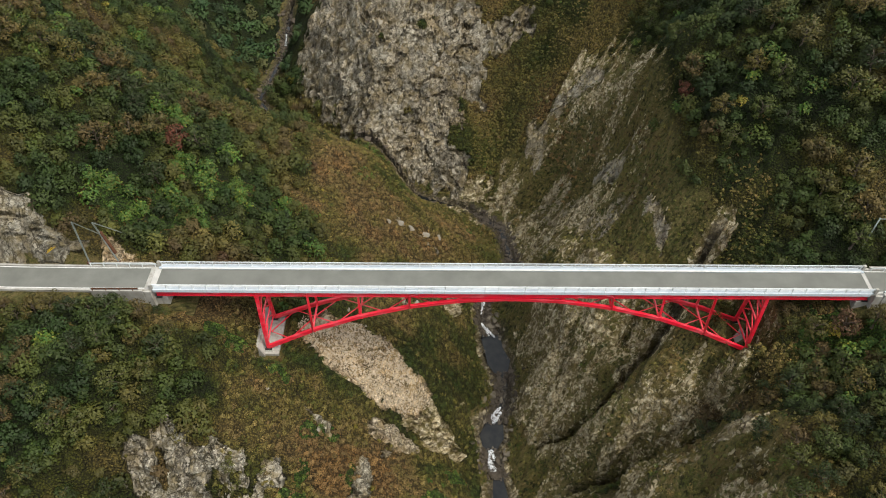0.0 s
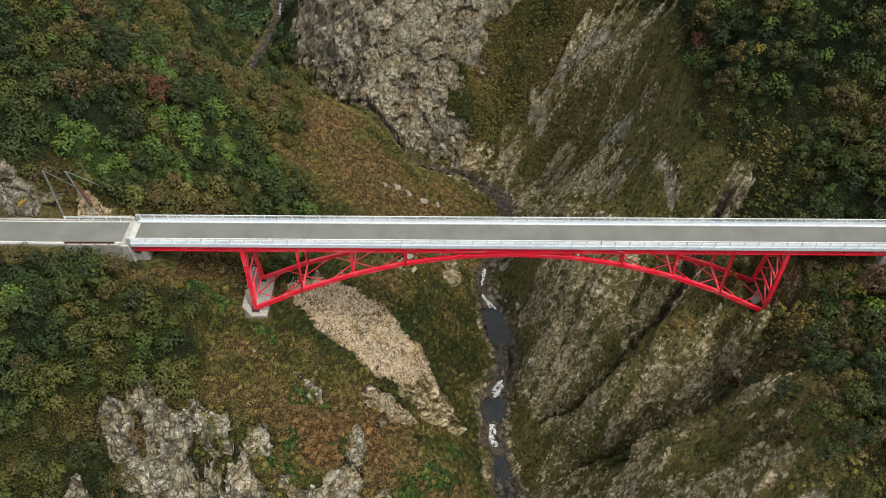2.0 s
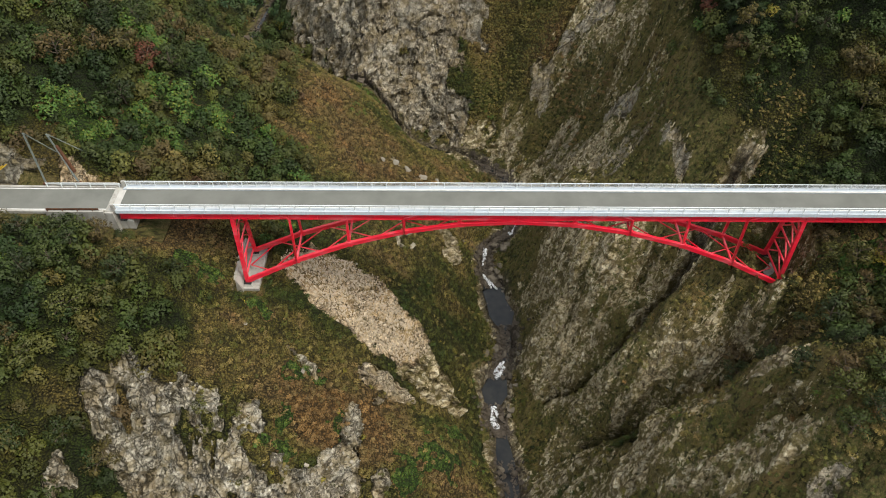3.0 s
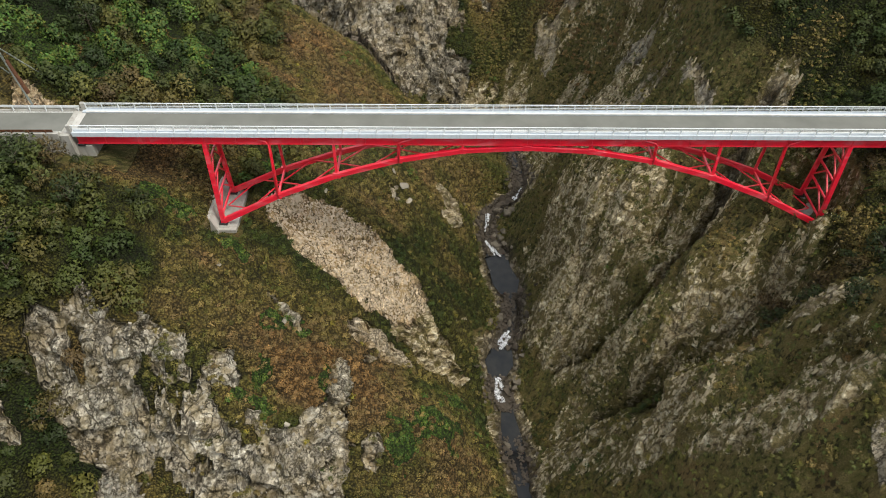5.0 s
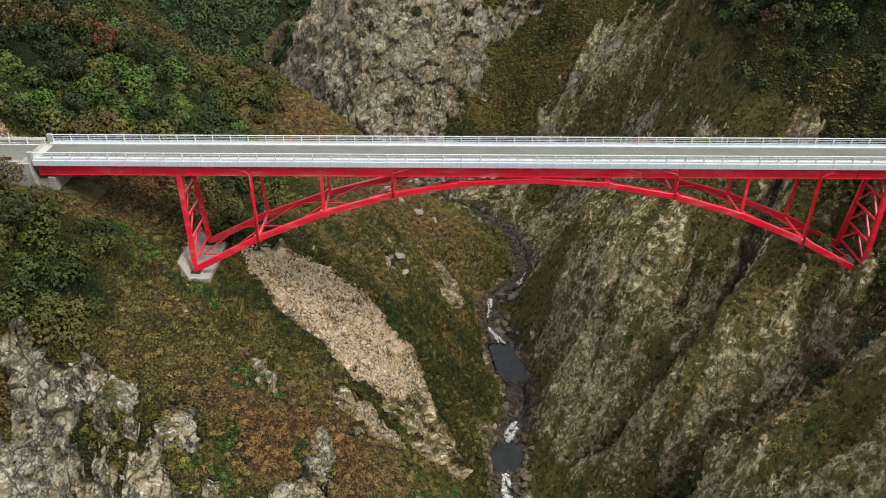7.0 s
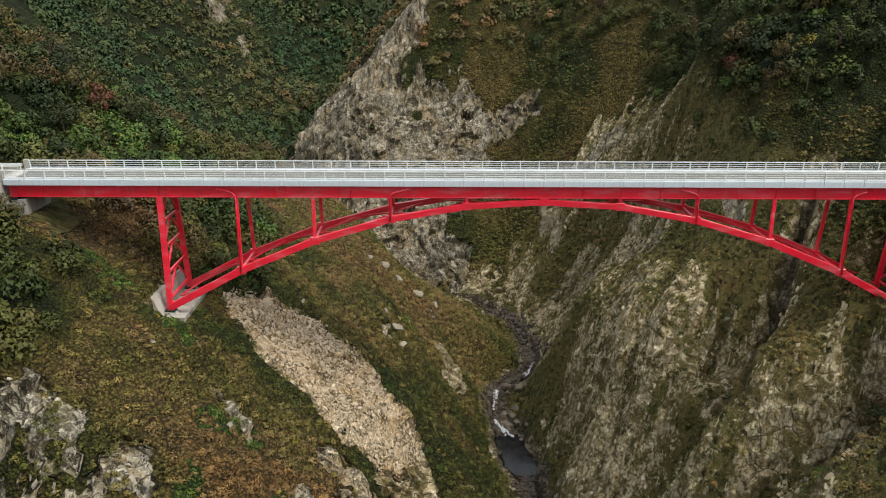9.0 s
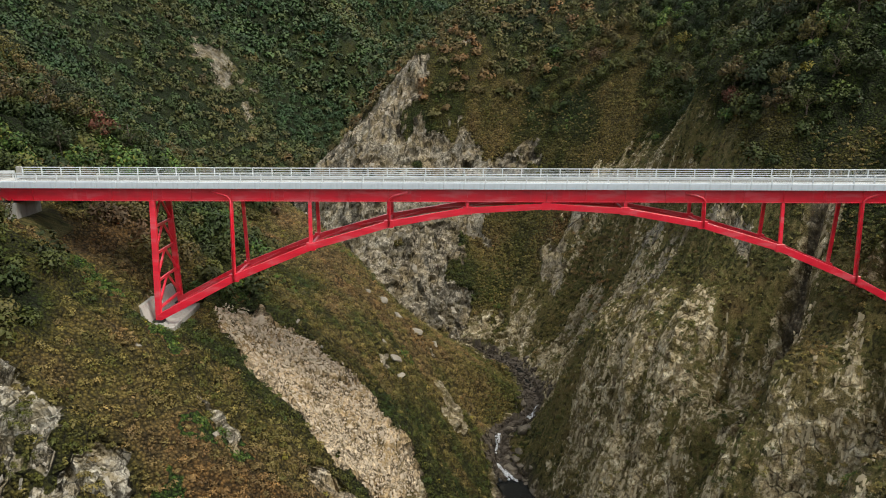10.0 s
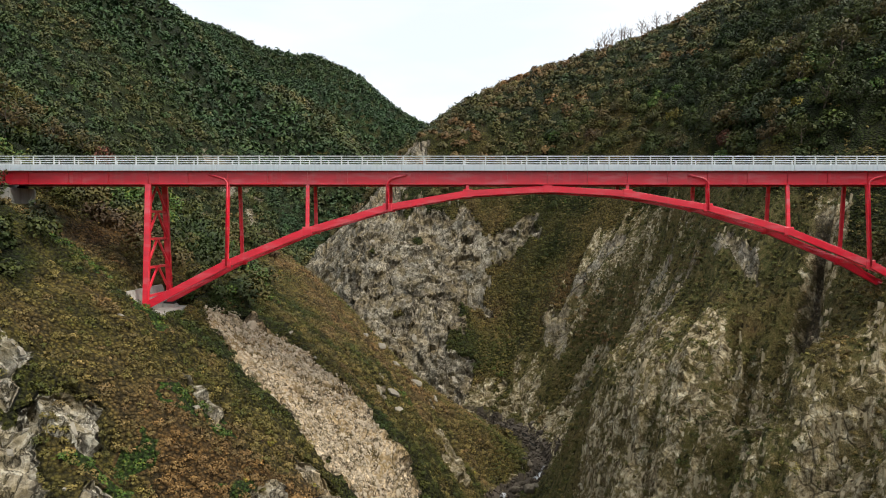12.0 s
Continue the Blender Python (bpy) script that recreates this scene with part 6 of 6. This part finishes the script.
def plant_trees():
    rng = np.random.default_rng(31)
    first = [False] * len(KINDS)
    spots = []
    for x0, x1, y0, y1, n in ((44, 84, 96, 150, 85), (-78, -40, 40, 66, 55), (-84, -44, 92, 128, 40), (42, 66, 36, 60, 44), (-66, -49, 64.5, 67.5, 9), (57, 74, 60, 66.5, 9), (56, 80, 76, 92, 14)):
        x, y = rng.uniform(x0, x1, n * 14), rng.uniform(y0, y1, n * 14)
        ok = free_ground(x, y) & (bareness(x, y)[0] < np.where((x > 42) & (y < 62), 0.55, 0.3)) & (along(ROADBED, x, y)[0] > 4.9) & (np.hypot(x + 42, y - 69) > 4.2)
        for px, py in zip(x[ok], y[ok]):
            if n and all((px - a) ** 2 + (py - b) ** 2 > 5.0 for a, b in spots):
                spots.append((float(px), float(py)))
                n -= 1
    hedge = {(-43.4, 67.3): 0.3, (-42.2, 67.0): 0.3, (-48.2, 66.6): 0.55, (-50.2, 66.8): 0.75, (53.6, 67.0): 0.5, (52.2, 66.6): 0.6, (53.4, 69.4): 0.5}
    spots += list(hedge)
    zs = land(np.array([s[0] for s in spots]), np.array([s[1] for s in spots]))
    for (x, y), z in zip(spots, zs):
        k = int(rng.integers(len(KINDS)))
        size = rng.uniform(0.65, 1.05) * (0.8 if y < 70 else 1.0)
        size = hedge.get((x, y), size)
        m = pose(x, y, float(z) - 0.1, rng.normal(0, 3), rng.normal(0, 3), rng.uniform(0, 360))
        if not first[k]:
            first[k] = True
            ob = KINDS[k]
            tagged(ob, LABELS[k % 2], "tree", "trees of the gorge slopes")
            ob.matrix_basis = m
        else:
            ob = copy_thing(KINDS[k], m)
        ob.scale = (size, size, size)


plant_trees()


def bare_tree(seed):
    """A leafless tree with a thin trunk and spread twigs, standing at the origin."""
    rng = np.random.default_rng(seed)
    root = new("bare_tree")
    bm = bmesh.new()
    tube(bm, [(0, 0, -0.6), (0.1, 0.1, 2.6), (-0.1, 0.2, 5.6)], 0.13, 6)
    part("trunk", bm, TWIG, root)
    for k in range(16):
        ang, z = k * 2.4, 1.8 + 0.24 * k
        out = rng.uniform(1.1, 2.2) * (1.2 - 0.04 * k)
        tip = Vector((math.cos(ang) * out, math.sin(ang) * out, z + rng.uniform(0.9, 1.9)))
        bm = bmesh.new()
        tube(bm, [(0, 0.1, z), tip * 0.5 + Vector((0, 0, z * 0.5)), tip], 0.05, 4)
        for _ in range(3):
            end = tip + Vector(rng.normal(0, 0.6, 3)) + Vector((0, 0, 0.5))
            tube(bm, [tip * 0.7 + Vector((0, 0, z * 0.3)), end], 0.03, 3)
        part("branch", bm, TWIG, root)
    return root


BARE = bare_tree(90)
tagged(BARE, "leafless grey twiggy tree on the hill crest", "tree", "bare trees on the crest")
rng = np.random.default_rng(91)
crest_x = np.array([52, 54.5, 57, 59.5, 61, 63, 66, 68.5, 71, 75])
crest_y = 236 + rng.uniform(-2, 2, 10)
for k, (x, y, z) in enumerate(zip(crest_x, crest_y, land(crest_x, crest_y))):
    m = pose(x, y, float(z) + 0.6, 0, 0, 40 * k)
    if k == 0:
        BARE.matrix_basis = m
        ob = BARE
    else:
        ob = copy_thing(BARE, m)
    ob.scale = [rng.uniform(0.7, 1.1)] * 3


# ---------------------------------------------------------------- broken stone, each spread one object
def spread_blocks(name, label, xs, ys, rs, material, seed, way=None, long=1.0, raise_by=0.0):
    """Small angular blocks half sunk in the ground; way: the plan direction along which they are long."""
    rng = np.random.default_rng(seed)
    zs = surface(xs, ys)
    out, level = water_level(xs, ys)
    zs = np.where(out < 0.3, np.maximum(zs, level - 0.28), zs)
    base = np.array([(x, y, z) for z in (-0.7, 0.7) for x, y in ((-0.7, -0.7), (0.7, -0.7), (0.7, 0.7), (-0.7, 0.7))], float)
    faces = np.array([(4, 5, 6, 7), (0, 1, 5, 4), (1, 2, 6, 5), (2, 3, 7, 6), (3, 0, 4, 7)])
    n = len(xs)
    v = base[None] * rng.uniform(0.55, 1.25, (n, 1, 3)) * rng.uniform(0.75, 1.15, (n, 8, 1)) + rng.normal(0, 0.16, (n, 8, 3))
    ang = rng.uniform(0, math.tau, n) if way is None else radians(way) + rng.normal(0, 0.35, n)
    c, s = np.cos(ang), np.sin(ang)
    e = 0.4
    slope = ((land(xs + e * c, ys + e * s) - land(xs - e * c, ys - e * s)) / (2 * e)) * 0.8
    x, y, z = v[:, :, 0] * long, v[:, :, 1], v[:, :, 2] * 0.8
    z = z + slope[:, None] * x
    x = x / np.sqrt(1 + slope[:, None] ** 2)
    co = np.stack([(x * c[:, None] - y * s[:, None]) * rs[:, None] + xs[:, None], (x * s[:, None] + y * c[:, None]) * rs[:, None] + ys[:, None],
                   z * rs[:, None] + zs[:, None] + raise_by + rng.uniform(-0.08, 0.10, (n, 1))], 2)
    me = bpy.data.meshes.new(name)
    idx = (faces[None] + (np.arange(n) * 8)[:, None, None]).reshape(-1, 4)
    me.from_pydata(co.reshape(-1, 3).tolist(), [], idx.tolist())
    me.materials.append(material)
    tagged(new(name, me), label, "rock debris", kind="stuff")


def strew(x0, x1, y0, y1, step, seed, test):
    rng = np.random.default_rng(seed)
    x, y = scatter(x0, x1, y0, y1, step, rng)
    rock, warm, pale = bareness(x, y)
    keep = free_ground(x, y) & test(x, y, rock, pale, rng)
    return x[keep], y[keep], rng


xs, ys, rs = (np.array(v) for v in zip(*small))
spread_blocks("scree_stones", "pale tan broken stones of the scree slope", xs, ys, rs, SCREE, 41)
xs, ys, r0 = strew(14, 50, 42, 152, 0.45, 42, lambda x, y, rock, pale, g: (g.random(len(x)) < 0.6 * soften(0.36, 0.60, rock + 0.15 * (ribs(x, y) - 0.2))) & (woods(x, y) < 0.4))
spread_blocks("rock_splinters", "thin brownish slabs and splinters of the bedded bank", xs, ys, np.clip(r0.lognormal(-2.0, 0.5, len(xs)), 0.05, 0.21), BANK_STONE, 43, 40, 2.1, 0.0)
xs, ys, r0 = strew(-46, -4, 34, 52, 0.6, 44, lambda x, y, rock, pale, g: (rock > 0.7) & (g.random(len(x)) < 0.4))
spread_blocks("crag_blocks", "pale angular blocks breaking from the grey crag", xs, ys, np.clip(r0.lognormal(-1.9, 0.45, len(xs)), 0.08, 0.32), CRAG_STONE, 45, None, 1.2, -0.03)
xs, ys, r0 = strew(-46, 32, 136, 206, 1.15, 46, lambda x, y, rock, pale, g: (rock > 0.55) & (g.random(len(x)) < 0.15))
spread_blocks("cliff_blocks", "grey angular blocks covering the rock cliff", xs, ys, np.clip(r0.lognormal(-1.25, 0.5, len(xs)), 0.12, 0.8), CLIFF_STONE, 47, None, 1.3, -0.05)

xs, ys = [], []
rng = np.random.default_rng(48)
for x, y, z, w in smooth_way():
    if 52 < y < 130 and not (70.2 < y < 76.4 or 87.5 < y < 97.2 or 60 < y < 64.5):
        off = rng.choice((-1, 1), 20) * (0.30 * w + abs(rng.normal(0, 1.1, 20)))
        xs += list(x + off)
        ys += list(y + rng.uniform(-0.5, 0.5, 20))
xs, ys = np.array(xs), np.array(ys)
spread_blocks("stream_cobbles", "dark brown cobbles choking the rapids of the stream", xs, ys, np.clip(rng.lognormal(-1.55, 0.45, len(xs)), 0.10, 0.5), COBBLE, 49, None, 1.2, 0.22)
far = smooth_way()
far = far[(far[:, 1] > 133) & (far[:, 1] < 225)]
pick = far[rng.integers(0, len(far), 700)]
xs = pick[:, 0] + rng.normal(0, 1.3, 700)
ys = pick[:, 1] + rng.normal(0, 1.0, 700)
spread_blocks("valley_cobbles", "grey-brown stones filling the upper stream bed", xs, ys, np.clip(rng.lognormal(-1.2, 0.45, 700), 0.15, 0.7), COBBLE, 50, None, 1.2, 0.2)
